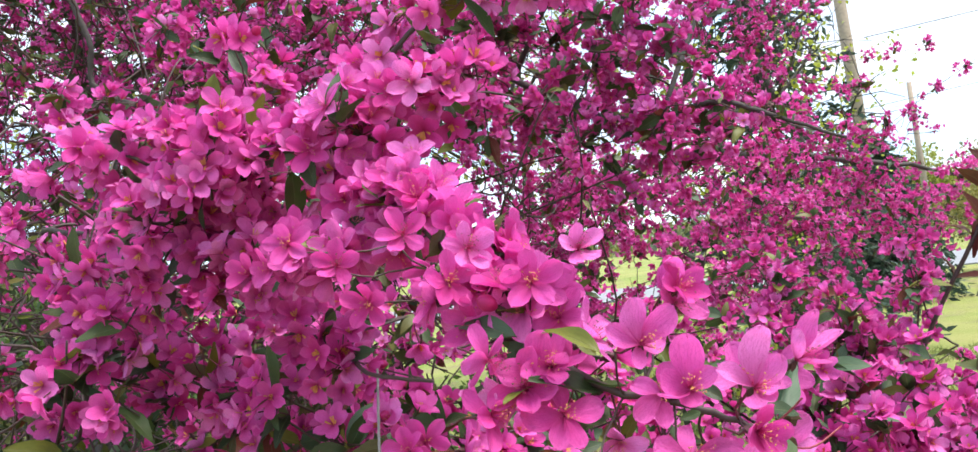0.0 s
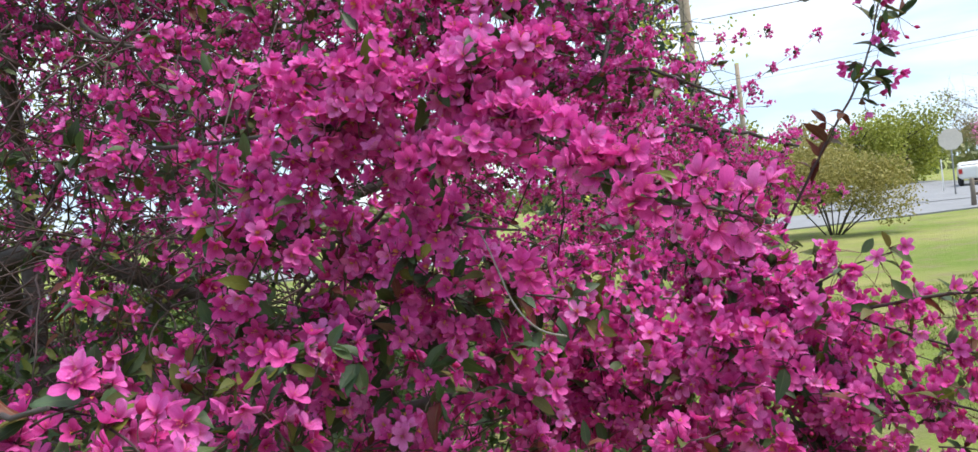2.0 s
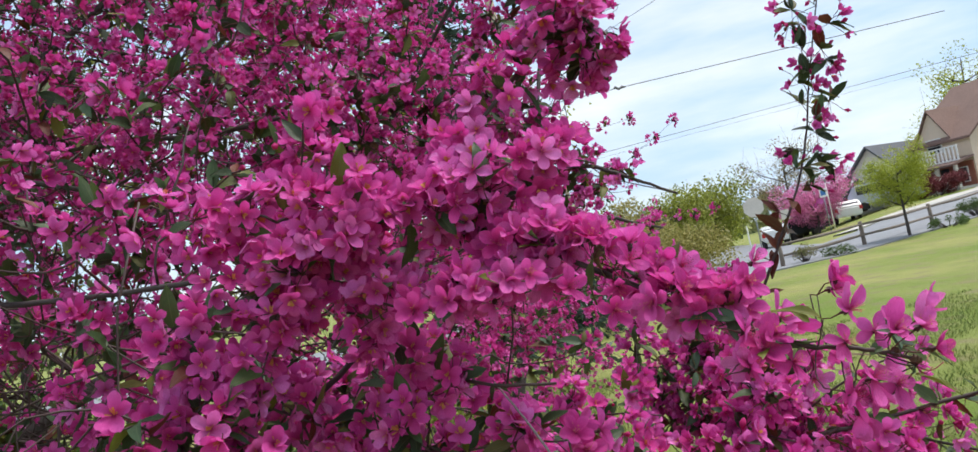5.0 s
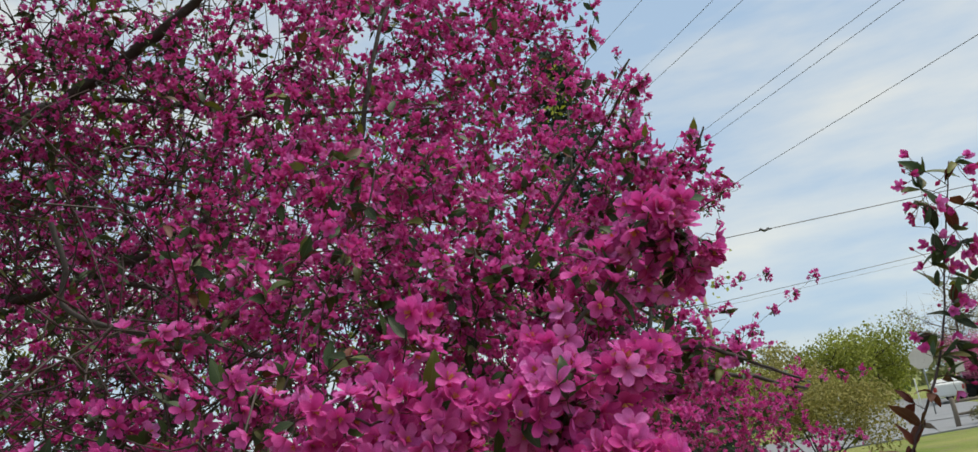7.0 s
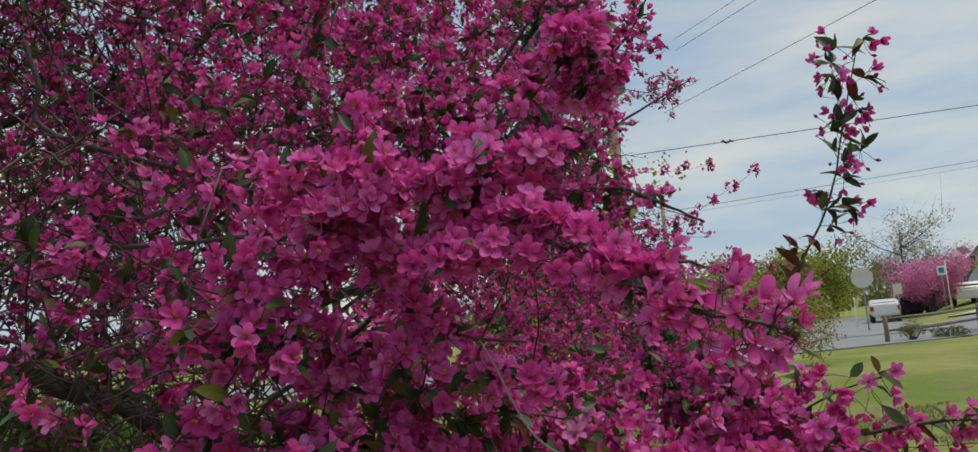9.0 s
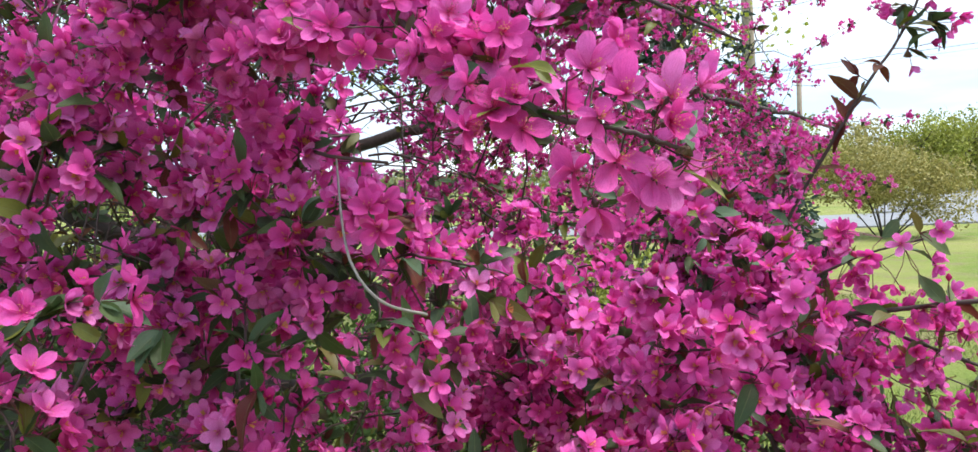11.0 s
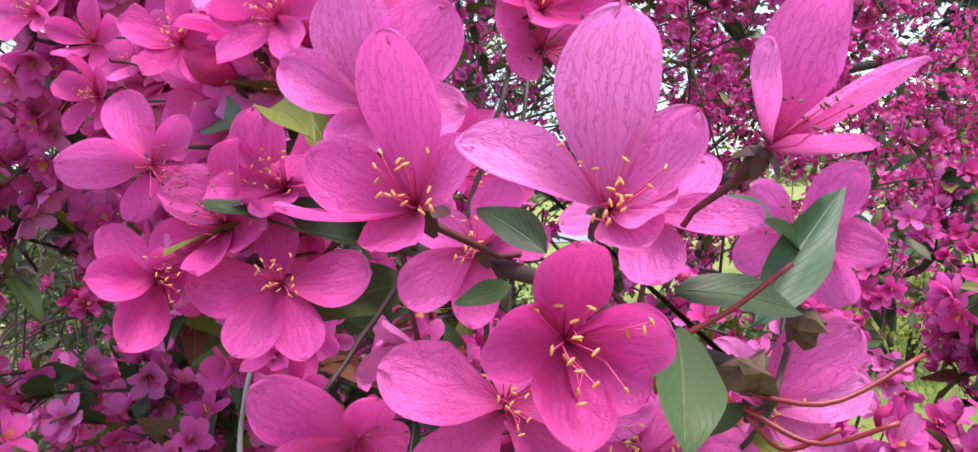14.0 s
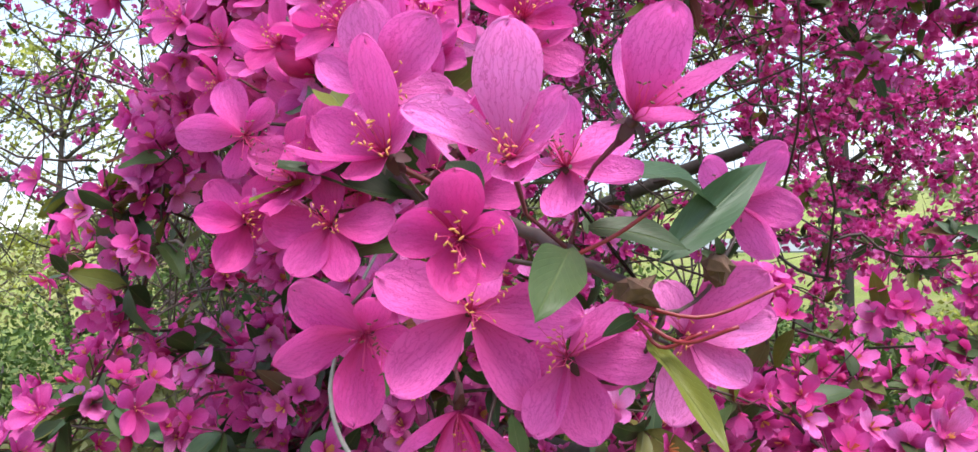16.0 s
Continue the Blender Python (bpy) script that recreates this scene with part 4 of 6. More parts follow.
def window(ob, x, y, z, w, h, mat=None, cross=True):
    """A window in a wall that faces -y: frame proud of it, pane set back in the frame."""
    bm = bmesh.new()
    for a in ((-w / 2 - 0.08, -w / 2, -h / 2 - 0.08, h / 2 + 0.08), (w / 2, w / 2 + 0.08, -h / 2 - 0.08, h / 2 + 0.08), (-w / 2, w / 2, h / 2, h / 2 + 0.08), (-w / 2, w / 2, -h / 2 - 0.08, -h / 2), (-w / 2, w / 2, -0.03, 0.03)):
        box(bm, x + a[0], x + a[1], y - 0.08, y + 0.02, z + a[2], z + a[3])
    fr = part("window", bm, mat or WHITE, ob)
    bm = bmesh.new()
    box(bm, x - w / 2, x + w / 2, y - 0.03, y + 0.01, z - h / 2, z + h / 2)
    part("pane", bm, GLASS_DARK, fr)


def front_window(ob, x, y, z, w, h):
    """A window in a wall that faces -x."""
    bm = bmesh.new()
    for a in ((-w / 2 - 0.07, -w / 2, -h / 2 - 0.07, h / 2 + 0.07), (w / 2, w / 2 + 0.07, -h / 2 - 0.07, h / 2 + 0.07), (-w / 2, w / 2, h / 2, h / 2 + 0.07), (-w / 2, w / 2, -h / 2 - 0.07, -h / 2), (-w / 2, w / 2, -0.025, 0.025)):
        box(bm, x - 0.07, x + 0.02, y + a[0], y + a[1], z + a[2], z + a[3])
    fr = part("window", bm, WHITE, ob)
    bm = bmesh.new()
    box(bm, x - 0.03, x + 0.01, y - w / 2, y + w / 2, z - h / 2, z + h / 2)
    part("pane", bm, GLASS_DARK, fr)


def house_with_porch(place, turn):
    """The front with porch and balcony faces -x, the plain gable end -y."""
    x, y = place
    ob = thing("house", "two-storey beige house with brown roof, brick porch and balcony", "house", "houses", (x, y, float(land(x, y)) - 0.1), turn)
    gable(ob, 0.0, 10.0, 0.0, 4.6, 0, 3.6, 7.3, SIDING, ROOF_BROWN)
    gable(ob, -0.02, 4.6, 1.3, 4.2, 3.3, 3.62, 5.7, SIDING, ROOF_BROWN, 0.2, "x")
    bm = bmesh.new()
    box(bm, -0.06, -0.004, 0.1, 4.5, 0.1, 1.9)
    part("brick_front", bm, BRICK, ob, "red brick ground-floor front")
    bm = bmesh.new()
    box(bm, -1.7, -0.065, 0.0, 4.7, -0.3, 0.28)
    part("porch_floor", bm, CONCRETE, ob)
    bm = bmesh.new()
    q = ((-2.0, -0.1, 1.72), (-2.0, 4.9, 1.72), (-0.07, 4.9, 2.12), (-0.07, -0.1, 2.12))
    vs = [bm.verts.new((a, b, c + d)) for d in (0.0, 0.14) for a, b, c in q]
    for f in ((3, 2, 1, 0), (4, 5, 6, 7), (0, 1, 5, 4), (1, 2, 6, 5), (2, 3, 7, 6), (3, 0, 4, 7)):
        bm.faces.new([vs[i] for i in f])
    bmesh.ops.recalc_face_normals(bm, faces=bm.faces[:])
    part("porch_roof", bm, ROOF_BROWN, ob)
    for py in (0.12, 1.6, 3.1, 4.55):
        bm = bmesh.new()
        box(bm, -1.66, -1.46, py - 0.1, py + 0.1, 0.28, 1.75)
        part("column", bm, SIDING_PALE, ob)
    bm = bmesh.new()
    box(bm, -1.62, -1.5, 0.22, 1.5, 0.28, 0.85)
    part("porch_wall", bm, SIDING_PALE, ob)
    bm = bmesh.new()
    box(bm, -0.10, -0.066, 2.0, 2.7, 0.28, 1.65)
    part("front_door", bm, CAR_DARK, ob, "dark front door")
    front_window(ob, -0.065, 1.0, 1.05, 0.8, 0.9)
    front_window(ob, -0.065, 3.7, 1.05, 0.8, 0.9)
    front_window(ob, -0.005, 2.8, 3.3, 1.1, 0.9)
    bm = bmesh.new()
    box(bm, -1.2, -1.1, 0.05, 4.5, 2.98, 3.06)
    box(bm, -1.2, -1.1, 0.05, 4.5, 2.05, 2.13)
    rail = part("balcony_rail", bm, WHITE, ob, "white balcony railing")
    for k in range(15):
        bm = bmesh.new()
        by = 0.12 + k * 0.307
        box(bm, -1.17, -1.13, by - 0.06, by + 0.06, 2.13, 2.98)
        part("baluster", bm, WHITE, rail)
    window(ob, 7.0, -0.005, 2.7, 0.8, 1.0)
    window(ob, 8.2, -0.005, 1.0, 0.8, 1.0)


house_with_porch((44.6, 42.4), 2.0)


def grey_house(place, turn):
    x, y = place
    ob = thing("house", "cream house with dark grey roof and lower garage wing", "house", "houses", (x, y, float(land(x, y)) - 0.2), turn)
    gable(ob, 0.0, 3.2, 0, 6, 0, 3.0, 4.6, SIDING_PALE, ROOF_GREY)
    gable(ob, 0.6, 3.0, -2.0, -0.01, 0, 1.5, 2.5, SIDING_GREY, ROOF_GREY)
    window(ob, 1.6, -0.005, 3.2, 0.6, 0.6)
    window(ob, 1.8, -2.005, 0.9, 0.7, 0.8)
    for py in (1.6, 4.2):
        bm = bmesh.new()
        box(bm, 3.19, 3.26, py - 0.45, py + 0.45, 1.6, 2.6)
        frame_part = part("window", bm, WHITE, ob)
        bm = bmesh.new()
        box(bm, 3.25, 3.28, py - 0.38, py + 0.38, 1.67, 2.53)
        part("pane", bm, GLASS_DARK, frame_part)


grey_house((40.2, 48.6), -72.0)


# ---- the flowering crabapple ----
TREE = thing("crabapple_tree", "crabapple tree in full bloom, dense magenta pink blossoms on dark twigs", "tree", "", (-1.9, 3.4, 0.0))
TREE_INV = TREE.matrix_world.inverted()
RT = np.random.default_rng(21)
NODE_P, NODE_R, NODE_N = np.zeros((120000, 3)), np.zeros(120000), [0]   # the skeleton: places, thickness, how many
WOOD = []                       # thin twigs, joined later
SPURS = []                      # place, way, blossoms, leaves, kind, open


def tree_part(name, me, mats, label="", kind="", parent=None):
    ob = part(name, me, mats, parent or TREE, label, kind)
    if parent is None:
        ob.matrix_parent_inverse = TREE_INV
    return ob


def remember(line, radii):
    k = NODE_N[0]
    NODE_N[0] = k + len(line)
    NODE_P[k : k + len(line)], NODE_R[k : k + len(line)] = line, radii


def limb(ctrl, r0, r1, n=26, mat=None, label="", sides=9):
    """A limb of its own: bark tube through the control points."""
    line = spline(ctrl, n)
    line[1:-1] += RT.normal(0, r0 * 0.12, (n - 2, 3))
    radii = np.linspace(r0, r1, n)
    v, f, uv = tube(line, radii, sides, 0.12, RT)
    tree_part("branch", mesh_of("branch", v, f, uv), mat or BARK, label)
    remember(line, radii)
    return line


def spur(place, way, blossoms, leaves, kind=0, opened=0.6, size=1.0):
    SPURS.append((np.asarray(place, float), unit(way), blossoms, leaves, kind, opened, size))


def bloom_along(line, start, step, blossoms=(4, 6), leaves=(1, 3), toward=(0, -0.5, 0.3), kind=0, opened=0.6, size=1.0):
    """Spurs with blossoms along a line from a share of its length onwards."""
    seg = np.linalg.norm(np.diff(line, axis=0), axis=1)
    run = np.concatenate([[0], np.cumsum(seg)])
    d = run[-1] * start + RT.uniform(0, step)
    while d < run[-1]:
        k = min(np.searchsorted(run, d), len(line) - 1)
        p = line[k] + RT.normal(0, 0.006, 3)
        spur(p, RT.normal(0, 0.75, 3) + toward, RT.integers(blossoms[0], blossoms[1] + 1), RT.integers(leaves[0], leaves[1] + 1), kind, opened, size)
        d += step * RT.uniform(0.7, 1.3)


def twig(a, b, r0, r1, sag=0.0, n=9, arch=0.06):
    """A thin shoot from a to b that bows a little."""
    a, b = np.asarray(a, float), np.asarray(b, float)
    s = np.linspace(0, 1, n)[:, None]
    L = np.linalg.norm(b - a)
    bow = RT.normal(0, arch * L, 3) + np.array([0, 0, sag * L])
    line = a + (b - a) * s + bow * (4 * s * (1 - s)) + RT.normal(0, 0.012 * L, (n, 3)) * np.sin(np.pi * s)
    radii = np.linspace(r0, r1, n)
    WOOD.append(tube(line, radii, 4))
    remember(line, radii)
    return line


# trunk and main limbs, spreading from a low fork
limb([(-1.9, 3.4, -0.05), (-1.93, 3.4, 0.35), (-1.88, 3.36, 0.8), (-1.82, 3.3, 1.2)], 0.125, 0.075, 22, label="grey-brown furrowed trunk", sides=14)
limb([(-1.84, 3.32, 1.1), (-1.62, 2.75, 1.5), (-1.36, 2.41, 1.566), (-1.118, 2.328, 1.511), (-0.911, 2.296, 1.43), (-0.787, 2.326, 1.325), (-0.668, 2.356, 1.195), (-0.542, 2.384, 1.078)], 0.036, 0.020, 44)
limb([(-1.82, 3.3, 1.15), (-1.9, 3.5, 2.2), (-1.75, 3.27, 3.02), (-1.37, 3.09, 3.14), (-1.03, 2.92, 3.25), (-0.71, 2.74, 3.39), (-0.45, 2.6, 3.6)], 0.040, 0.010, 40)
limb([(-1.84, 3.4, 1.6), (-1.7, 3.1, 2.1), (-1.52, 2.82, 2.3), (-1.36, 2.79, 2.33), (-1.19, 2.76, 2.37), (-0.9, 2.85, 2.5), (-0.6, 3.0, 2.8), (-0.4, 3.1, 3.1)], 0.024, 0.006, 44)
limb([(-1.19, 2.76, 2.37), (-0.8, 2.75, 2.25), (-0.41, 2.45, 2.15), (-0.15, 2.15, 2.1)], 0.0085, 0.0055, 30)
limb([(-1.85, 3.4, 2.0), (-1.66, 3.08, 2.92), (-1.24, 2.99, 3.08), (-0.6, 3.1, 3.0), (0.0, 3.4, 3.1), (0.4, 3.8, 3.2)], 0.013, 0.004, 40)
limb([(-1.82, 3.3, 1.0), (-1.0, 3.6, 1.5), (-0.1, 3.9, 1.8), (0.7, 4.2, 1.95), (1.4, 4.4, 1.85), (1.95, 4.5, 1.70)], 0.036, 0.007, 44)
limb([(-0.1, 3.9, 1.8), (0.4, 4.2, 2.6), (0.95, 4.42, 3.3), (1.26, 4.3, 3.67)], 0.020, 0.005, 30)
limb([(0.4, 4.2, 2.5), (1.0, 4.5, 2.5), (1.40, 4.5, 2.70), (1.60, 4.45, 2.80), (1.76, 4.4, 2.88)], 0.012, 0.003, 26)
limb([(-1.82, 3.3, 1.0), (-1.2, 2.7, 0.95), (-0.6, 2.1, 1.05), (-0.15, 1.75, 1.13), (0.12, 1.54, 1.205), (0.25, 1.44, 1.254), (0.45, 1.33, 1.26)], 0.020, 0.0065, 44)
limb([(-0.6, 2.1, 1.05), (-0.5, 1.75, 1.28), (-0.42, 1.5, 1.42), (-0.3, 1.28, 1.5), (-0.18, 1.16, 1.6), (-0.12, 1.09, 1.73)], 0.0046, 0.0034, 32)
limb([(-1.36, 2.41, 1.566), (-1.05, 1.95, 1.72), (-0.8, 1.6, 1.75), (-0.62, 1.42, 1.72), (-0.45, 1.25, 1.7), (-0.27, 1.09, 1.69)], 0.0055, 0.003, 32)
limb([(-1.2, 2.7, 0.95), (-1.0, 2.1, 1.05), (-0.92, 1.5, 1.12), (-0.82, 1.05, 1.27), (-0.66, 0.8, 1.37), (-0.554, 0.674, 1.41), (-0.47, 0.625, 1.425)], 0.009, 0.0022, 40)
limb([(-0.15, 2.15, 2.1), (0.088, 1.872, 1.88), (0.21, 1.757, 1.811), (0.327, 1.67, 1.81), (0.408, 1.64, 1.771), (0.51, 1.642, 1.721)], 0.008, 0.0022, 30)
limb([(0.0, 1.98, 1.98), (0.098, 1.896, 2.11), (0.18, 1.836, 2.217), (0.255, 1.771, 2.304), (0.30, 1.68, 2.37)], 0.006, 0.002, 26)
limb([(0.25, 1.73, 1.81), (0.40, 1.95, 2.1), (0.446, 1.93, 2.20), (0.485, 1.87, 2.25), (0.51, 1.82, 2.31)], 0.005, 0.002, 24)
limb([(-0.41, 2.45, 2.15), (-0.3, 2.4, 2.5), (-0.2, 2.4, 2.9), (-0.05, 2.5, 3.3)], 0.011, 0.004, 26)

# the spray that hangs towards the path, its tip in front
HERO = limb([(-0.12, 1.09, 1.73), (-0.086, 1.03, 1.70), (-0.02, 0.95, 1.645), (0.03, 0.86, 1.595), (0.082, 0.79, 1.550), (0.110, 0.768, 1.532), (0.145, 0.757, 1.523), (0.170, 0.745, 1.514), (0.186, 0.741, 1.506), (0.191, 0.745, 1.500)], 0.0034, 0.0011, 44, TWIG)
UP = limb([(-0.12, 1.09, 1.73), (-0.08, 1.07, 1.77), (-0.027, 1.053, 1.814), (0.045, 1.079, 1.877), (0.096, 1.063, 1.915), (0.123, 1.052, 1.941)], 0.0035, 0.0014, 26, TWIG)
DEAD = limb([(-0.085, 1.027, 1.525), (-0.076, 0.985, 1.497), (-0.068, 0.948, 1.468), (-0.058, 0.918, 1.434), (-0.042, 0.905, 1.408), (-0.022, 0.905, 1.392), (0.005, 0.93, 1.38)], 0.0010, 0.0015, 36, TWIG_GREY, "bare silvery grey dead twig")
limb([(-1.023, 2.09, 2.339), (-0.995, 2.098, 2.232), (-0.97, 2.107, 2.106), (-0.55, 2.05, 1.95)], 0.007, 0.006, 20)
limb([(-0.18, 1.16, 1.53), (-0.13, 1.09, 1.535), (-0.087, 1.01, 1.524), (-0.03, 0.99, 1.515)], 0.0026, 0.0015, 18, TWIG)

# sprays low beside the lawn
RIGHT = [
    limb([(0.30, 1.40, 1.27), (0.452, 1.281, 1.301), (0.513, 1.243, 1.31), (0.635, 1.165, 1.333), (0.693, 1.127, 1.332), (0.758, 1.086, 1.322), (0.795, 1.053, 1.309)], 0.0042, 0.0014, 34, TWIG),
    limb([(0.512, 1.243, 1.307), (0.64, 1.158, 1.25), (0.695, 1.108, 1.228), (0.742, 1.06, 1.189)], 0.0022, 0.0012, 22, TWIG),
    limb([(0.25, 1.44, 1.254), (0.439, 1.277, 1.191), (0.545, 1.201, 1.166), (0.637, 1.131, 1.161), (0.733, 1.035, 1.101)], 0.0036, 0.0013, 30, TWIG),
    limb([(0.25, 1.44, 1.2), (0.415, 1.279, 1.123), (0.464, 1.24, 1.075), (0.534, 1.194, 1.033), (0.591, 1.153, 0.992), (0.705, 1.075, 0.972)], 0.0034, 0.0012, 30, TWIG),
    limb([(0.415, 1.279, 1.15), (0.43, 1.276, 1.12), (0.458, 1.262, 1.063), (0.457, 1.236, 0.993), (0.464, 1.23, 0.946), (0.48, 1.22, 0.86)], 0.0036, 0.0016, 24, BARK),
]
SIDE = limb([(0.42, 1.36, 1.28), (0.47, 1.30, 1.34), (0.53, 1.26, 1.38), (0.60, 1.22, 1.405)], 0.0024, 0.0012, 18, TWIG)
# the upright young shoot
SHOOT = limb([(0.44, 1.5, 1.20), (0.50, 1.60, 1.28), (0.57, 1.60, 1.42), (0.645, 1.57, 1.56), (0.689, 1.56, 1.636), (0.745, 1.58, 1.70), (0.80, 1.60, 1.79), (0.828, 1.60, 1.88), (0.85, 1.58, 1.98), (0.875, 1.56, 2.09)], 0.0036, 0.0012, 44, TWIG)

# ---- shoots that fill the crown, each grown from the nearest wood ----
def fill(centre, radii, count, length=(0.18, 0.36), step=0.05, blossoms=(4, 6), leaves=(1, 4), start=0.25, toward=(0.1, -0.5, 0.35), size=1.0, opened=0.6, reach=9.0, stout=1.0):
    """Shoots towards points spread through an ellipsoid. Deeper in the crown the blossoms crowd into tighter bunches, with dark gaps between."""
    if centre[1] > 2.0 and step < 1:
        step, blossoms = step * 1.2, (blossoms[0] + 1, blossoms[1] + 2)
    pts = RT.normal(0, 1, (count, 3))
    pts = unit(pts) * RT.uniform(0, 1, (count, 1)) ** (1 / 2.4) * np.array(radii) + np.array(centre)
    known = NODE_P[: NODE_N[0]]
    near = np.array([np.min(((known - p) ** 2).sum(1)) for p in pts])
    for p in pts[np.argsort(near)]:
        known = NODE_P[: NODE_N[0]]
        d2 = ((known - p) ** 2).sum(1)
        k = int(np.argmin(d2))
        d = math.sqrt(d2[k])
        if d > reach:
            continue
        r = min(max(NODE_R[k] * 0.7, 0.0018), 0.0016 + 0.008 * d) * stout
        if d > 0.04:
            line = twig(known[k].copy(), p, r, 0.0016 * stout, -0.04 if p[2] < known[k][2] else 0.08, max(5, min(10, int(d / 0.045))))
            bloom_along(line, start if d < 0.5 else 1 - 0.35 / d, step, blossoms, leaves, toward, 0, opened, size)
        way = unit(p - known[k] + RT.normal(0, 0.12, 3)) if d > 0.04 else unit(RT.normal(0, 1, 3))
        tip = p + (way * 0.7 + RT.normal(0, 0.45, 3) + np.array([0.12, -0.15, -0.12])) * RT.uniform(*length)
        line = twig(p, tip, 0.0016 * stout, 0.0009 * stout, RT.uniform(-0.05, 0.1), 6, 0.09)
        bloom_along(line, 0.05, step, blossoms, leaves, toward, 0, opened, size)


bloom_along(HERO[:22], 0.0, 0.018, (5, 7), (1, 2), (0.25, -0.8, 0.25))
bloom_along(UP, 0.1, 0.026, (5, 7), (1, 3), (-0.35, -0.4, 0.1))
for line in RIGHT[:4]:
    bloom_along(line, 0.12, 0.023, (3, 5), (1, 2), (0.1, -0.3, 0.0), 2, 0.45, 0.9)

bloom_along(SIDE, 0.3, 0.018, (3, 5), (1, 2), (0.1, -0.3, 0.1), 2, 0.45, 0.9)
for x, y, z, n in ((0.77, 1.07, 1.30, 5), (0.72, 1.05, 1.20, 7), (0.70, 1.07, 1.12, 8), (0.66, 1.09, 1.00, 8), (0.60, 1.15, 1.17, 6)):
    for k in range(n):
        spur(np.array((x, y, z)) + RT.normal(0, 0.03, 3), RT.normal(0, 0.8, 3) + np.array([0, -0.3, 0.2]), 4, 2, 2, 0.45, 0.9)
FRONT = (0.1, -0.8, 0.3)
fill((-0.23, 1.09, 1.69), (0.10, 0.09, 0.085), 20, (0.05, 0.12), 0.028, (5, 7), (0, 2), 0.2, FRONT)
fill((-0.04, 0.99, 1.70), (0.07, 0.06, 0.06), 8, (0.03, 0.07), 0.03, (5, 7), (1, 2), 0.2, FRONT)
fill((0.095, 1.06, 1.89), (0.05, 0.07, 0.07), 11, (0.02, 0.05), 0.03, (5, 7), (1, 3), 0.2, (-0.2, -0.5, 0.0))
fill((-0.36, 1.10, 1.47), (0.11, 0.10, 0.16), 15, (0.08, 0.16), 0.048, (3, 5), (2, 4), 0.25, FRONT)
fill((-0.12, 1.16, 1.43), (0.20, 0.10, 0.14), 20, (0.10, 0.2), 0.055, (3, 5), (3, 5), 0.25, FRONT)
fill((-0.55, 1.42, 1.72), (0.25, 0.16, 0.14), 16, (0.12, 0.22), 0.055, (3, 5), (2, 4))
fill((-0.62, 1.30, 1.40), (0.22, 0.2, 0.15), 7, (0.1, 0.2), 0.06, (3, 5), (3, 5))
fill((-0.49, 0.70, 1.37), (0.10, 0.07, 0.06), 8, (0.05, 0.1), 0.04, (3, 5), (2, 3), 0.3, (0.1, -0.7, 0.4))
fill((-0.45, 0.92, 1.28), (0.16, 0.10, 0.08), 10, (0.08, 0.14), 0.045, (3, 5), (2, 4))
fill((-0.27, 0.62, 1.28), (0.05, 0.05, 0.03), 4, (0.03, 0.06), 0.04, (3, 4), (1, 2), 0.4, (0.1, -0.6, 0.5))
fill((-0.22, 1.20, 1.22), (0.34, 0.14, 0.14), 26, (0.12, 0.24), 0.055, (3, 5), (2, 5))
fill((0.12, 1.40, 1.24), (0.26, 0.20, 0.13), 44, (0.12, 0.24), 0.042)
fill((0.26, 1.12, 1.27), (0.09, 0.08, 0.07), 15, (0.05, 0.12), 0.03, (4, 6), (1, 2), 0.3, FRONT)
fill((0.44, 1.40, 1.25), (0.19, 0.15, 0.11), 44, (0.07, 0.15), 0.036)
fill((0.50, 1.28, 1.06), (0.20, 0.14, 0.12), 32, (0.1, 0.2), 0.042, (3, 5), (1, 2), size=0.92)
fill((0.47, 1.66, 1.36), (0.17, 0.13, 0.09), 40, (0.06, 0.13), 0.036)
fill((0.34, 2.95, 3.15), (0.15, 0.2, 0.32), 28, (0.12, 0.24), 0.055)
fill((-0.5, 2.0, 0.72), (0.7, 0.5, 0.22), 36, (0.15, 0.3), 0.085, (2, 4), (4, 6))
fill((0.10, 1.60, 0.98), (0.45, 0.30, 0.18), 32, (0.15, 0.28), 0.06, (3, 5), (2, 5))
fill((-0.45, 1.40, 0.98), (0.45, 0.25, 0.18), 14, (0.15, 0.28), 0.07, (2, 4), (3, 6))
fill((-0.1, 2.1, 1.1), (0.8, 0.4, 0.40), 28, (0.18, 0.32), 0.07, (2, 4), (3, 5))
fill((0.27, 1.70, 1.78), (0.18, 0.08, 0.05), 28, (0.02, 0.05), 0.034)
fill((0.05, 1.80, 1.95), (0.28, 0.18, 0.18), 42, (0.12, 0.24), 0.042)
fill((0.28, 1.76, 2.18), (0.10, 0.10, 0.18), 20, (0.06, 0.13), 0.04)
fill((0.48, 1.86, 2.24), (0.04, 0.05, 0.05), 15, (0.01, 0.035), 0.035)
fill((-0.35, 1.75, 2.02), (0.34, 0.22, 0.22), 36, (0.15, 0.28), 0.06)
fill((-0.28, 2.15, 2.36), (0.48, 0.28, 0.30), 46, (0.15, 0.3), 0.06)
fill((-0.12, 2.60, 2.80), (0.60, 0.40, 0.40), 80, (0.18, 0.34), 0.05)
fill((-0.15, 3.00, 3.40), (0.65, 0.50, 0.45), 75, (0.2, 0.36), 0.056)
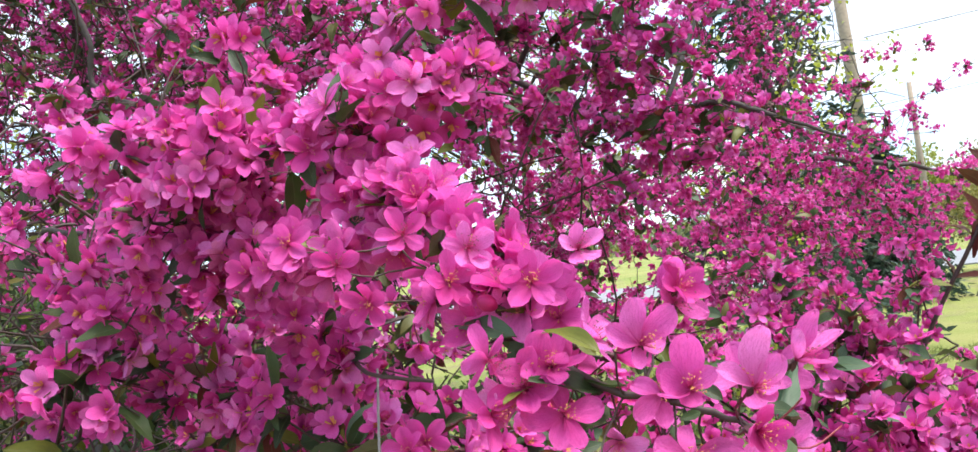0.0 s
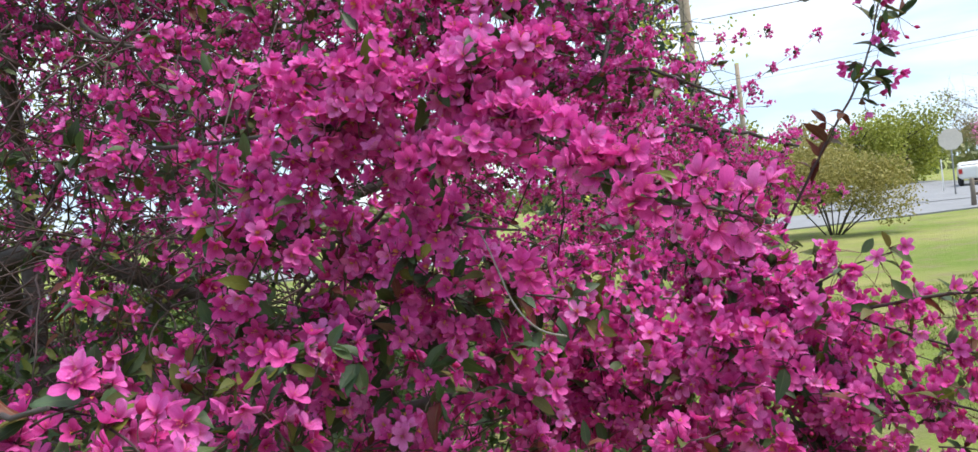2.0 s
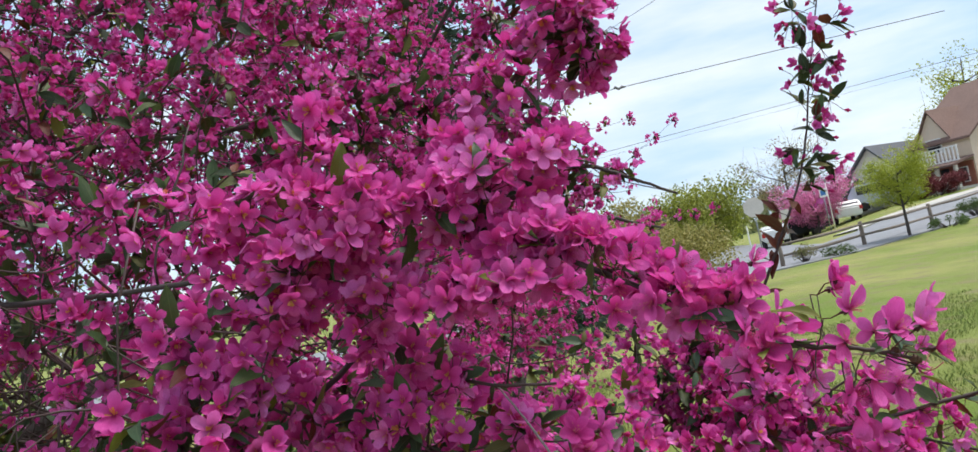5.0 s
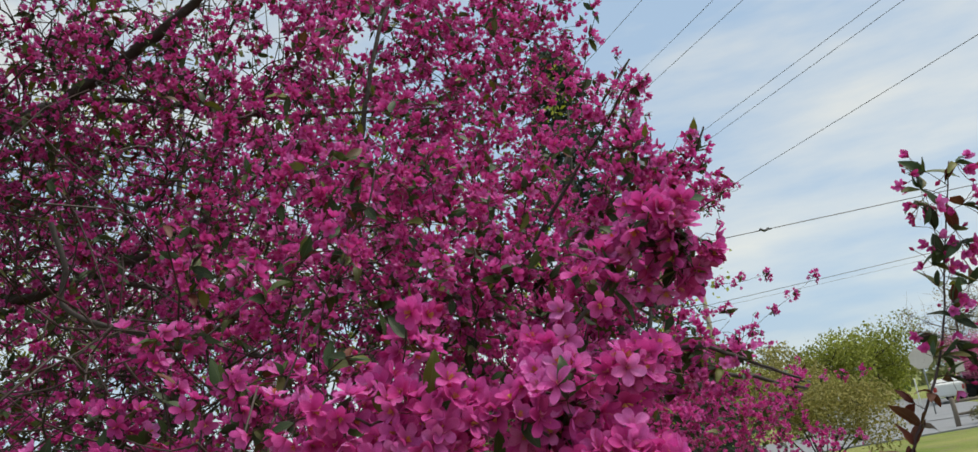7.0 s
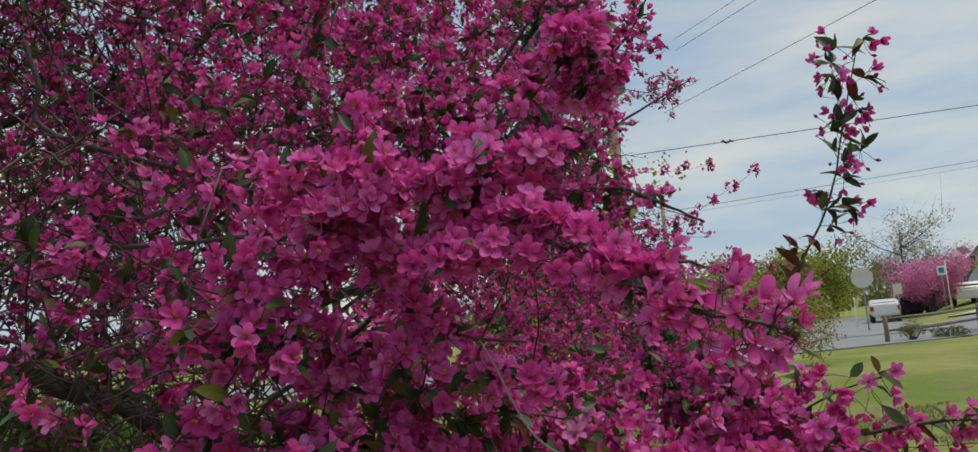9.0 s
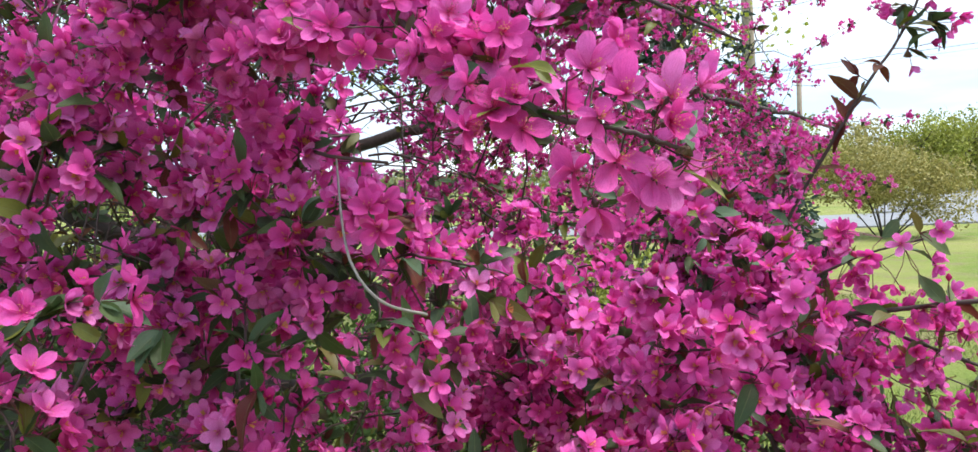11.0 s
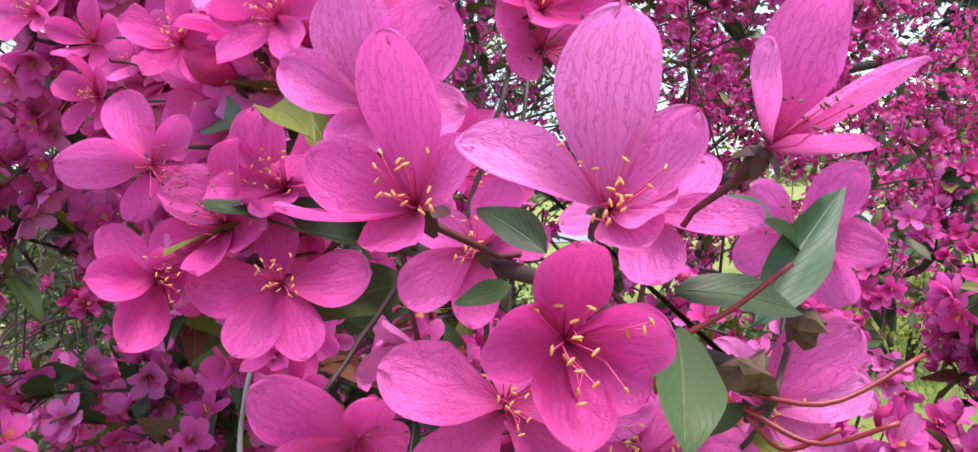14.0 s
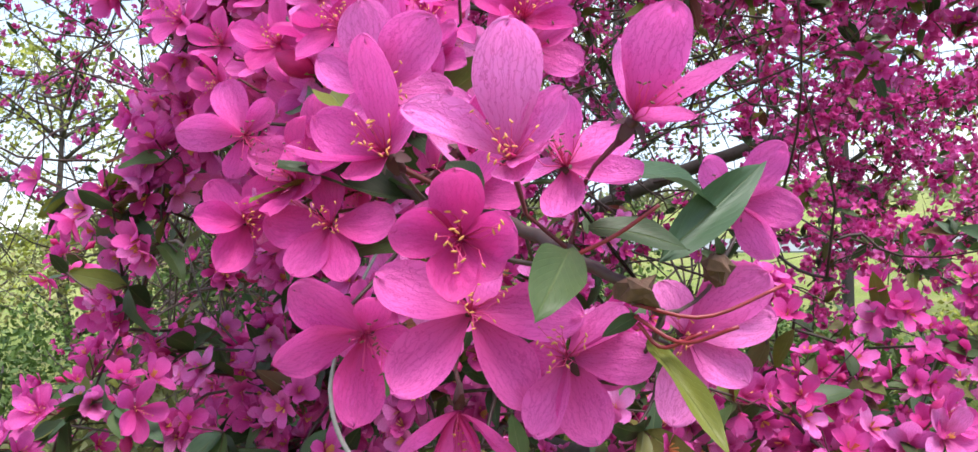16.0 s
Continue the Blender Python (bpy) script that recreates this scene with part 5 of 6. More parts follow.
fill((-0.95, 2.40, 2.15), (0.45, 0.40, 0.45), 36, (0.18, 0.34), 0.10, (3, 5), (2, 4))
fill((-1.30, 3.00, 2.75), (0.70, 0.60, 0.60), 95, (0.2, 0.4), 0.08, (2, 4), (3, 5))
fill((0.10, 2.40, 1.60), (0.40, 0.25, 0.30), 30, (0.18, 0.32), 0.05)
fill((-0.7, 2.1, 1.78), (0.4, 0.3, 0.16), 20, (0.18, 0.32), 0.065, (3, 4), (2, 5))
fill((-0.45, 1.35, 1.55), (0.4, 0.25, 0.35), 45, (0.12, 0.26), 9.0, stout=1.1)
fill((-0.3, 1.3, 1.05), (0.5, 0.25, 0.22), 45, (0.12, 0.26), 9.0, stout=1.1)
fill((0.20, 3.80, 2.60), (0.70, 0.50, 0.80), 112, (0.2, 0.4), 0.055)
fill((0.35, 3.50, 1.60), (0.70, 0.50, 0.60), 95, (0.2, 0.4), 0.05, (5, 7))
fill((1.00, 4.20, 1.75), (0.45, 0.40, 0.65), 85, (0.2, 0.4), 0.05, (5, 7))
fill((0.95, 4.3, 2.8), (0.35, 0.3, 0.6), 50, (0.15, 0.3), 0.06, (4, 6), (1, 3))
fill((1.16, 4.3, 3.45), (0.06, 0.06, 0.28), 18, (0.06, 0.12), 0.06, (3, 5), (1, 3))
fill((1.60, 4.42, 2.80), (0.20, 0.12, 0.15), 20, (0.06, 0.14), 0.055, (2, 4), (2, 3))
fill((1.65, 4.5, 1.62), (0.40, 0.25, 0.22), 30, (0.15, 0.3), 0.05, (5, 7))
fill((1.72, 4.6, 2.02), (0.06, 0.06, 0.08), 5, (0.08, 0.18), 0.06, (3, 4), (1, 2))
fill((-1.9, 2.3, 2.0), (0.5, 0.5, 0.5), 24, (0.2, 0.36), 0.07, (3, 5), (2, 4))
fill((-2.2, 3.4, 3.0), (0.7, 0.7, 0.7), 60, (0.2, 0.4), 0.10, (2, 4), (2, 4))
fill((-1.15, 2.45, 1.72), (0.45, 0.3, 0.22), 34, (0.15, 0.3), 0.10, (2, 4), (3, 5))
fill((-1.2, 2.3, 1.25), (0.45, 0.3, 0.25), 34, (0.15, 0.3), 0.085, (1, 3), (3, 6))
fill((-1.15, 2.6, 2.9), (0.4, 0.3, 0.4), 36, (0.18, 0.34), 0.09, (3, 5), (3, 5))
fill((-1.2, 2.5, 2.35), (0.35, 0.3, 0.3), 20, (0.18, 0.34), 0.11, (2, 4), (3, 5))
fill((-1.3, 2.4, 1.6), (0.6, 0.4, 0.5), 170, (0.15, 0.35), 9.0, stout=1.4)
fill((-0.25, 1.66, 1.46), (0.14, 0.09, 0.11), 18, (0.06, 0.12), 0.045, (3, 5), (2, 4))
# the top of the crown, out of view, added to shade the boughs below
fill((-1.1, 2.9, 4.35), (1.4, 1.3, 0.40), 170, (0.25, 0.45), 0.08, (5, 7), (2, 4))
fill((-1.9, 2.3, 3.9), (0.9, 0.8, 0.4), 90, (0.25, 0.45), 0.08, (5, 7), (2, 4))
fill((-1.4, 1.6, 3.3), (0.8, 0.45, 0.25), 80, (0.2, 0.4), 0.07, (4, 6), (4, 6), reach=1.5)
# the back and the heart of the crown
fill((-1.6, 4.1, 2.7), (1.4, 0.5, 1.2), 150, (0.25, 0.45), 0.07, (4, 6), (3, 6))
fill((-1.1, 2.9, 2.5), (0.9, 0.5, 0.8), 110, (0.2, 0.4), 0.075, (3, 5), (3, 6))
fill((-0.2, 3.3, 2.4), (0.8, 0.4, 0.9), 90, (0.2, 0.4), 0.07, (3, 5), (3, 5))
fill((-1.9, 2.4, 2.9), (0.7, 0.6, 0.6), 70, (0.2, 0.4), 0.075, (3, 5), (3, 6))
# bare inner shoots, a tangle of fine dark wood
fill((-1.1, 2.9, 2.4), (0.9, 0.6, 0.8), 260, (0.25, 0.5), 9.0, stout=2.1)
fill((-1.5, 3.3, 3.3), (1.1, 0.7, 0.9), 190, (0.25, 0.55), 9.0, stout=1.9)
fill((-0.9, 1.9, 1.35), (0.5, 0.4, 0.3), 50, (0.2, 0.4), 9.0, stout=1.4)
fill((-1.3, 3.0, 3.35), (0.9, 0.5, 0.5), 46, (0.2, 0.4), 0.07, (3, 5), (2, 4))
fill((-0.6, 2.2, 1.7), (0.7, 0.4, 0.4), 80, (0.2, 0.4), 9.0, stout=1.5)
fill((-1.6, 2.6, 1.4), (0.7, 0.6, 0.5), 60, (0.25, 0.5), 9.0, stout=1.9)
fill((-0.9, 2.1, 1.35), (0.6, 0.5, 0.45), 130, (0.2, 0.4), 9.0, stout=1.7)
fill((-0.3, 1.9, 1.45), (0.5, 0.3, 0.4), 60, (0.2, 0.4), 9.0, stout=1.4)
fill((-1.0, 1.75, 1.75), (0.5, 0.3, 0.45), 80, (0.2, 0.4), 9.0, stout=1.5)
fill((-0.8, 1.95, 1.25), (0.5, 0.35, 0.35), 70, (0.15, 0.3), 0.06, (0, 1), (4, 7))

# the upright shoot: pairs of blossoms, young leaves, thicker towards its top
for share, n, leaves, kind, out in ((0.22, 0, 1, 3, 0), (0.28, 0, 2, 3, 0), (0.33, 0, 2, 3, 0), (0.37, 0, 3, 3, 0), (0.41, 0, 3, 3, 0), (0.45, 0, 3, 3, 0.02), (0.50, 0, 3, 3, 0), (0.54, 3, 4, 2, 0.03), (0.56, 1, 3, 2, 0.02), (0.58, 2, 3, 2, 0.02), (0.61, 3, 4, 2, 0.04), (0.63, 2, 3, 2, 0.02), (0.65, 3, 4, 2, 0.03), (0.67, 2, 3, 2, 0.02), (0.69, 3, 4, 2, 0.035), (0.71, 3, 3, 2, 0.03), (0.73, 3, 4, 2, 0.03), (0.75, 3, 3, 2, 0.03), (0.77, 4, 4, 2, 0.04), (0.79, 3, 4, 2, 0.03), (0.81, 4, 4, 2, 0.03), (0.84, 5, 4, 2, 0.045), (0.86, 4, 4, 2, 0.05), (0.88, 5, 4, 2, 0.045), (0.90, 5, 4, 2, 0.05), (0.92, 5, 4, 2, 0.05), (0.94, 5, 5, 2, 0.05), (0.96, 5, 5, 2, 0.05), (0.975, 5, 5, 2, 0.045), (0.99, 6, 5, 2, 0.03)):
    k = int(share * 43)
    way = unit(RT.normal(0, 0.8, 3) + np.array([0, -0.2, 0.3]))
    foot = SHOOT[k] + way * out * RT.uniform(0.7, 1.3)
    if out > 0:
        twig(SHOOT[k], foot, 0.0009, 0.0007, 0.1, 5)
    spur(foot, way, n, leaves, kind, 0.45, 1.12 if kind == 2 else 1.2)

# ---- blossoms, buds, stalks and leaves on the spurs ----
FL, ST, LF = [], [], []         # blossoms: place, face, size, open; stalks; leaves


def dress(place, way, blossoms, leaves, kind, opened, size):
    for k in range(blossoms):
        d = unit(way * 0.75 + RT.normal(0, 0.62, 3))
        long = RT.uniform(0.016, 0.034) * (1.5 if kind == 2 else 1.0)
        if kind == 2:
            d = unit(d + np.array([0, 0, -0.35]))
        p = place + d * long
        face = unit(d + RT.normal(0, 0.42, 3) + np.array([0.1, -0.38, 0.12]))
        bud = RT.uniform() < (0.3 if kind == 2 else 0.06)
        FL.append((p, face, size * RT.uniform(0.94, 1.22) * (1.0 if p[1] < 1.5 else 0.83), -1.0 if bud else RT.uniform(0, 1) * 0.6 + (1 - opened) * 0.55))
        ST.append((place, p - face * 0.001, 0.0007))
    for k in range(leaves):
        d = unit(way * 0.5 + RT.normal(0, 0.75, 3) + np.array([0, 0, 0.05]))
        LF.append((place, d, unit(RT.normal(0, 0.5, 3) + np.array([0, -0.4, 0.9])), RT.uniform(0.6, 1.25) * size, 3 if kind == 3 else (1 if RT.uniform() < 0.10 else 2 if RT.uniform() < 0.12 else 3 if RT.uniform() < 0.10 else 0)))


for s in SPURS:
    dress(*s)


def hero_blossom(place, face, size=1.06, opened=0.35):
    """A blossom that the camera passes close by."""
    FL.append((np.array(place), unit(face), size, opened))
    ST.append((side_twig(place, face), np.array(place) - unit(face) * 0.001, 0.0008))


def side_twig(place, face):
    """The foot of a blossom's stalk, on the spray itself or on a short side twig grown out of it."""
    foot = np.array(place) - unit(face) * 0.02
    k = int(np.argmin(((HERO - foot) ** 2).sum(1)))
    if np.linalg.norm(HERO[k] - foot) < 0.03:
        return HERO[k]
    twig(HERO[k], foot, 0.0007, 0.0006, -0.08, 8)
    return foot


BLOOMS = []                     # blossoms at the spray's tip: place, face, petals, tone


def bloom(place, face, petals, tone, foot=None):
    """A blossom whose petals (turn and rise in degrees, length in millimetres, and where they lean a roll and a breadth) each stand as they grew."""
    BLOOMS.append((np.array(place), unit(face), petals, tone))
    ST.append((side_twig(place, face) if foot is None else np.array(foot), np.array(place) - unit(face) * 0.006, 0.0007))


def hero_leaf(base, tip, wide=1.0, kind=0, face=(0.1, -0.75, 0.6)):
    a, b = np.array(base), np.array(tip)
    LF.append((a, unit(b - a), unit(face), float(np.linalg.norm(b - a)) / 0.042, kind, wide))


hero_blossom((0.15, 0.765, 1.578), (0.6, -0.62, 0.49), 1.0, 0.5)
hero_blossom((0.077, 0.779, 1.59), (0.11, -0.97, 0.22), 1.12, 0.3)
hero_blossom((0.029, 0.8, 1.595), (0.4, -0.9, 0.19), 1.08, 0.3)
hero_blossom((0.0, 0.825, 1.626), (0.32, -0.9, 0.31), 1.08, 0.3)
hero_blossom((0.04, 0.813, 1.613), (0.31, -0.93, 0.2), 1.08, 0.35)
hero_blossom((0.103, 0.805, 1.604), (0.31, -0.86, 0.4), 1.0, 0.5)
hero_blossom((0.16, 0.762, 1.481), (0.19, -0.74, -0.65), 1.0, 0.45)
hero_blossom((-0.024, 0.82, 1.588), (-0.12, -0.99, 0.04), 1.02, 0.4)
hero_blossom((-0.081, 0.85, 1.631), (0.11, -0.97, 0.22), 1.02, 0.35)
hero_blossom((-0.05, 0.846, 1.614), (0.21, -0.95, 0.21), 1.02, 0.35)
hero_blossom((0.112, 0.77, 1.505), (-0.09, -0.87, -0.49), 0.95, 0.5)
HERO_N = 11
hero_leaf((0.1779, 0.7237, 1.5168), (0.1824, 0.6984, 1.5070), 1.05, 0, (0.62, -0.62, 0.48))
hero_leaf((0.1762, 0.7391, 1.5206), (0.1983, 0.7442, 1.5192), 0.95, 0, (0.35, -0.6, 0.72))
hero_leaf((0.1875, 0.7553, 1.5114), (0.2025, 0.7925, 1.5317), 0.62, 2, (0.62, -0.70, 0.35))
hero_leaf((0.1820, 0.7504, 1.5328), (0.2032, 0.7754, 1.5332), 0.85, 2, (0.25, -0.55, 0.8))
hero_leaf((0.1870, 0.7441, 1.4937), (0.2105, 0.7244, 1.4763), 0.45, 1, (0.45, -0.5, 0.75))
hero_leaf((0.1084, 0.7785, 1.5208), (0.0884, 0.7568, 1.5206), 1.2, 0, (0.25, -0.75, 0.6))
hero_leaf((0.1085, 0.7750, 1.5300), (0.0690, 0.7520, 1.5386), 0.75, 0, (0.2, -0.5, 0.84))
hero_leaf((0.1089, 0.7374, 1.5540), (0.0810, 0.7553, 1.5777), 0.55, 1, (0.5, -0.8, 0.3))
hero_leaf((0.1060, 0.7500, 1.5520), (0.0960, 0.7560, 1.5640), 1.0, 1, (0.2, -0.9, 0.1))
hero_leaf((0.0660, 0.7745, 1.5629), (0.0250, 0.8000, 1.5800), 0.6, 2, (0.25, -0.85, 0.45))
hero_leaf((0.1500, 0.7300, 1.5240), (0.1400, 0.7290, 1.5210), 1.1, 0, (0.2, -0.8, 0.55))
hero_leaf((0.1594, 0.7200, 1.5300), (0.1480, 0.7218, 1.5413), 1.0, 0, (0.4, -0.8, 0.4))
hero_leaf((0.1860, 0.7430, 1.5000), (0.1790, 0.7370, 1.4960), 0.9, 0, (0.4, -0.8, 0.4))
LEAF_N = 13

# the blossoms of the spray's tip, each with its own petals
bloom((0.1674, 0.6963, 1.5208), (0.49, -0.87, 0.07), ((-101, 45, 16.0), (-50, 39, 13.0), (1, 42, 15.0), (91, 38, 16.0), (172, 35, 16.0)), 0.08)
bloom((0.1715, 0.7108, 1.536), (0.31, -0.81, 0.49), ((-73, 34, 12.0), (-34, 43, 12.0), (32, 35, 18.0), (83, 43, 27.8, 0, 0.92), (164, 29, 23.7, 14, 0.85)), 0.72)
bloom((0.1446, 0.7058, 1.5389), (0.03, -0.89, 0.46), ((-152, 47, 22.0, 48, 0.85), (-100, 33, 13.0), (26, 30, 14.0), (86, 41, 25.0), (163, 34, 17.0)), 0.46, foot=(0.1498, 0.7364, 1.529))
bloom((0.1929, 0.7257, 1.5428), (0.68, -0.36, 0.64), ((-82, 45, 16.0), (-16, 56, 25.0, -48, 0.8), (28, 32, 14.0), (78, 63, 23.9), (148, 44, 18.0)), 0.68, foot=(0.1772, 0.7341, 1.5295))
bloom((0.1158, 0.7311, 1.4961), (0.72, -0.64, -0.28), ((-166, 4, 24.1), (-106, 27, 23.8), (-34, -24, 18.0), (83, 22, 14.0), (146, -15, 22.7)), 0.30)
bloom((0.1431, 0.7392, 1.5008), (0.58, -0.73, 0.36), ((-138, -7, 27.9), (-64, -2, 28.6), (-12, 11, 28.0), (65, -15, 17.0), (160, 6, 25.2)), 0.51)
bloom((0.1355, 0.7528, 1.5297), (0.21, -0.88, 0.43), ((-147, -7, 19.1), (-100, -20, 16.2), (17, -30, 17.0), (64, -4, 17.0), (145, -29, 17.0)), 0.38)
bloom((0.1269, 0.7301, 1.5572), (0.57, -0.8, 0.2), ((-134, 14, 14.0), (2, -12, 18.0), (46, 36, 23.3), (102, 21, 23.0), (147, -6, 19.2)), 0.62)
bloom((0.1479, 0.7704, 1.5712), (0.43, -0.89, 0.13), ((-145, 18, 10.0), (-30, 15, 18.1), (21, 29, 16.0), (97, 21, 24.6), (139, 27, 14.0)), 0.58)
bloom((0.0515, 0.7562, 1.5552), (0.79, -0.52, -0.32), ((-101, -18, 17.0), (-31, -12, 15.0), (59, 6, 14.9), (104, -35, 20.0), (175, 3, 21.0)), 0.42)
bloom((0.0496, 0.7563, 1.5274), (0.9, -0.42, 0.14), ((-127, 12, 20.0), (-29, -19, 17.0), (69, 59, 12.0), (118, -30, 19.0), (177, 9, 19.0)), 0.20)
bloom((0.076, 0.7671, 1.5439), (0.47, -0.87, 0.13), ((-107, 23, 14.0), (-13, 2, 17.6), (32, 42, 18.0), (89, 17, 23.3), (170, 8, 24.6)), 0.42)
bloom((0.0863, 0.7549, 1.5244), (0.3, -0.9, 0.31), ((-118, 18, 20.0), (-72, 3, 19.0), (2, -3, 21.2), (97, 5, 17.0), (174, -7, 22.0)), 0.20)
bloom((0.1722, 0.7375, 1.5349), (0.05, -0.73, 0.68), ((-80, 0, 17.0), (-20, 1, 20.0), (56, -14, 20.0), (98, 22, 18.0), (174, -15, 16.0)), 0.62)
bloom((0.1973, 0.7927, 1.5251), (-0.15, -0.99, 0.06), ((-157, -20, 17.0), (-57, -10, 19.4), (-15, -18, 19.5), (43, -9, 20.6), (131, -22, 17.0)), 0.50)
bloom((0.1673, 0.7437, 1.4892), (0.06, -0.87, 0.48), ((-106, -5, 20.5), (-69, -18, 21.3), (3, -15, 21.4), (56, -17, 20.0), (174, -28, 18.0)), 0.50)
bloom((0.187, 0.7773, 1.4896), (0.28, -0.91, 0.32), ((-102, -3, 23.8), (-40, -1, 19.5), (9, 8, 23.7), (35, 13, 27.2), (111, -14, 18.0)), 0.68)
bloom((0.1312, 0.7498, 1.4729), (0.05, -0.3, -0.95), ((-130, 71, 21.4), (-127, 38, 22.0), (-28, 55, 20.0), (63, 34, 23.8), (64, 65, 22.0)), 0.34)

# bare red stalks whose blossoms have fallen
for a, b, c in (((0.1857, 0.7390, 1.5030), (0.2000, 0.7470, 1.4990), (0.2162, 0.7554, 1.5053)), ((0.1860, 0.7400, 1.5000), (0.1970, 0.7385, 1.4945), (0.2095, 0.7373, 1.4984)), ((0.1865, 0.7400, 1.4985), (0.1920, 0.7400, 1.4930), (0.2010, 0.7400, 1.4965)), ((0.1779, 0.7260, 1.5150), (0.1865, 0.7290, 1.5190), (0.1954, 0.7324, 1.5250))):
    v, f, uv = tube(spline([a, b, c], 10), np.linspace(0.00055, 0.00045, 10), 6)
    tree_part("bare_stalk", mesh_of("bare_stalk", v, f, uv), STYLE, "thin bare crimson stalk")
for p in ((0.1976, 0.7717, 1.5083), (0.1865, 0.7404, 1.5055)):
    bm = bmesh.new()
    bmesh.ops.create_icosphere(bm, subdivisions=2, radius=0.004, matrix=Matrix.Translation(p))
    for v in bm.verts:
        v.co += Vector(RT.normal(0, 0.0011, 3))
    tree_part("dried_calyx", bm, DRIED, "shrivelled brown remains of a blossom")

# ---- build: the blossoms beside the path one by one, the rest joined ----
HEART = np.array((-0.06, 0.32, 1.52))
PL = np.array([f[0] for f in FL])
FA = np.array([f[1] for f in FL])
SZ = np.array([f[2] for f in FL])
OP = np.array([f[3] for f in FL])
# keep the open path clear, and the spray's tip free for its own blossoms
CLEAR = np.linalg.norm((PL - np.array((-0.08, 0.30, 1.56))) / np.array((0.62, 0.38, 0.30)), axis=1) > 1.0
CLEAR &= np.linalg.norm(PL - np.array((0.128, 0.735, 1.525)), axis=1) > 0.058
CLEAR[-HERO_N:] = True
FAR_OFF = np.linalg.norm(PL - HEART, axis=1)
FAR_OFF[-HERO_N:] = 0.0
ORDER = np.argsort(FAR_OFF + 99.0 * ~CLEAR)
NEAR_N = 300
near_ids = ORDER[:NEAR_N]
rest = np.array([k for k in ORDER[NEAR_N:] if CLEAR[k]])

PETALS = []
for k in range(14):
    v, f, uv = petal_shape(7, 9, 0.0195 * R0.uniform(0.92, 1.08), 0.0109 * R0.uniform(0.86, 1.14), R0.uniform(0.05, 0.35), R0.uniform(0.2, 0.7), 0.07, R0)
    me = mesh_of("petal", v, f, uv)
    me.materials.append(PETAL)
    PETALS.append(me)
PETALS_FINE = []
for k in range(12):
    v, f, uv = petal_shape(11, 15, 0.0195 * R0.uniform(0.92, 1.08), 0.0112 * R0.uniform(0.86, 1.14), R0.uniform(0.05, 0.35), R0.uniform(0.2, 0.7), 0.08, R0)
    me = mesh_of("petal", v, f, uv)
    me.materials.append(PETAL)
    PETALS_FINE.append(me)
STAMENS = []
for k in range(8):
    v, f, m = stamen_arrays(18 if k < 5 else 7, R0, 0.0118)
    me = mesh_of("stamen_cluster", v, f, None, m)
    me.materials.append(FILAMENT)
    me.materials.append(ANTHER if k not in (3, 4) else ANTHER_OLD)
    STAMENS.append(me)


def to_matrix(turn, place, scale=1.0):
    m = np.eye(4)
    m[:3, :3], m[:3, 3] = turn * scale, place
    return Matrix(m.tolist())


def calyx_mesh():
    """The small cup under the petals, with five pointed lobes."""
    v, f, uv = tube([(0, 0, -0.007), (0, 0, -0.0045), (0, 0, -0.002), (0, 0, 0.0004)], [0.0007, 0.0014, 0.0018, 0.0015], 8)
    sets = [(v, f, uv)]
    for k in range(5):
        w, g, uu = leaf_shape(3, 5, 0.0048, 0.0019, 0.3, 0.1)
        sets.append((w @ petal_turn(k, -0.35, R0).T, g, uu))
    return mesh_of("blossom", *joined(sets))


CALYX = calyx_mesh()
CALYX.materials.append(CALYX_RED)
BUD_ME = mesh_of("bud", *bud_template(9, 5))
BUD_ME.materials.append(BUD)
spins = RT.uniform(0, 6.28, NEAR_N)
for j, k in enumerate(near_ids):
    if k >= len(FL) - HERO_N:
        spins[j] = math.pi / 2 + RT.uniform(-0.2, 0.2)
near_turns = frame_of(FA[near_ids], spins)
for rank, (k, turn) in enumerate(zip(near_ids, near_turns)):
    m = to_matrix(turn, PL[k], SZ[k] * (0.88 if k >= len(FL) - HERO_N else 1.0))
    b = tree_part("blossom", CALYX, STALK)
    b.matrix_basis = m
    if OP[k] < 0:
        part("bud", BUD_ME, BUD, b).color = (0.3, 0.3, 0.3, 1)
        continue
    rise, tone = 0.02 + 0.75 * OP[k], RT.uniform(0, 0.85)
    for j in range(5):
        p = part("petal", PETALS_FINE[RT.integers(0, 12)] if k >= len(FL) - HERO_N else PETALS[RT.integers(0, 14)], PETAL, b)
        p.matrix_basis = to_matrix(petal_turn(j, rise, RT), (0, 0, 0.0004 + 0.0003 * (j % 2)))
        p.color = (tone, tone, tone, 1)
    part("stamen_cluster", STAMENS[RT.integers(0, 5) if rank < 70 else RT.integers(5, 8)], FILAMENT, b)


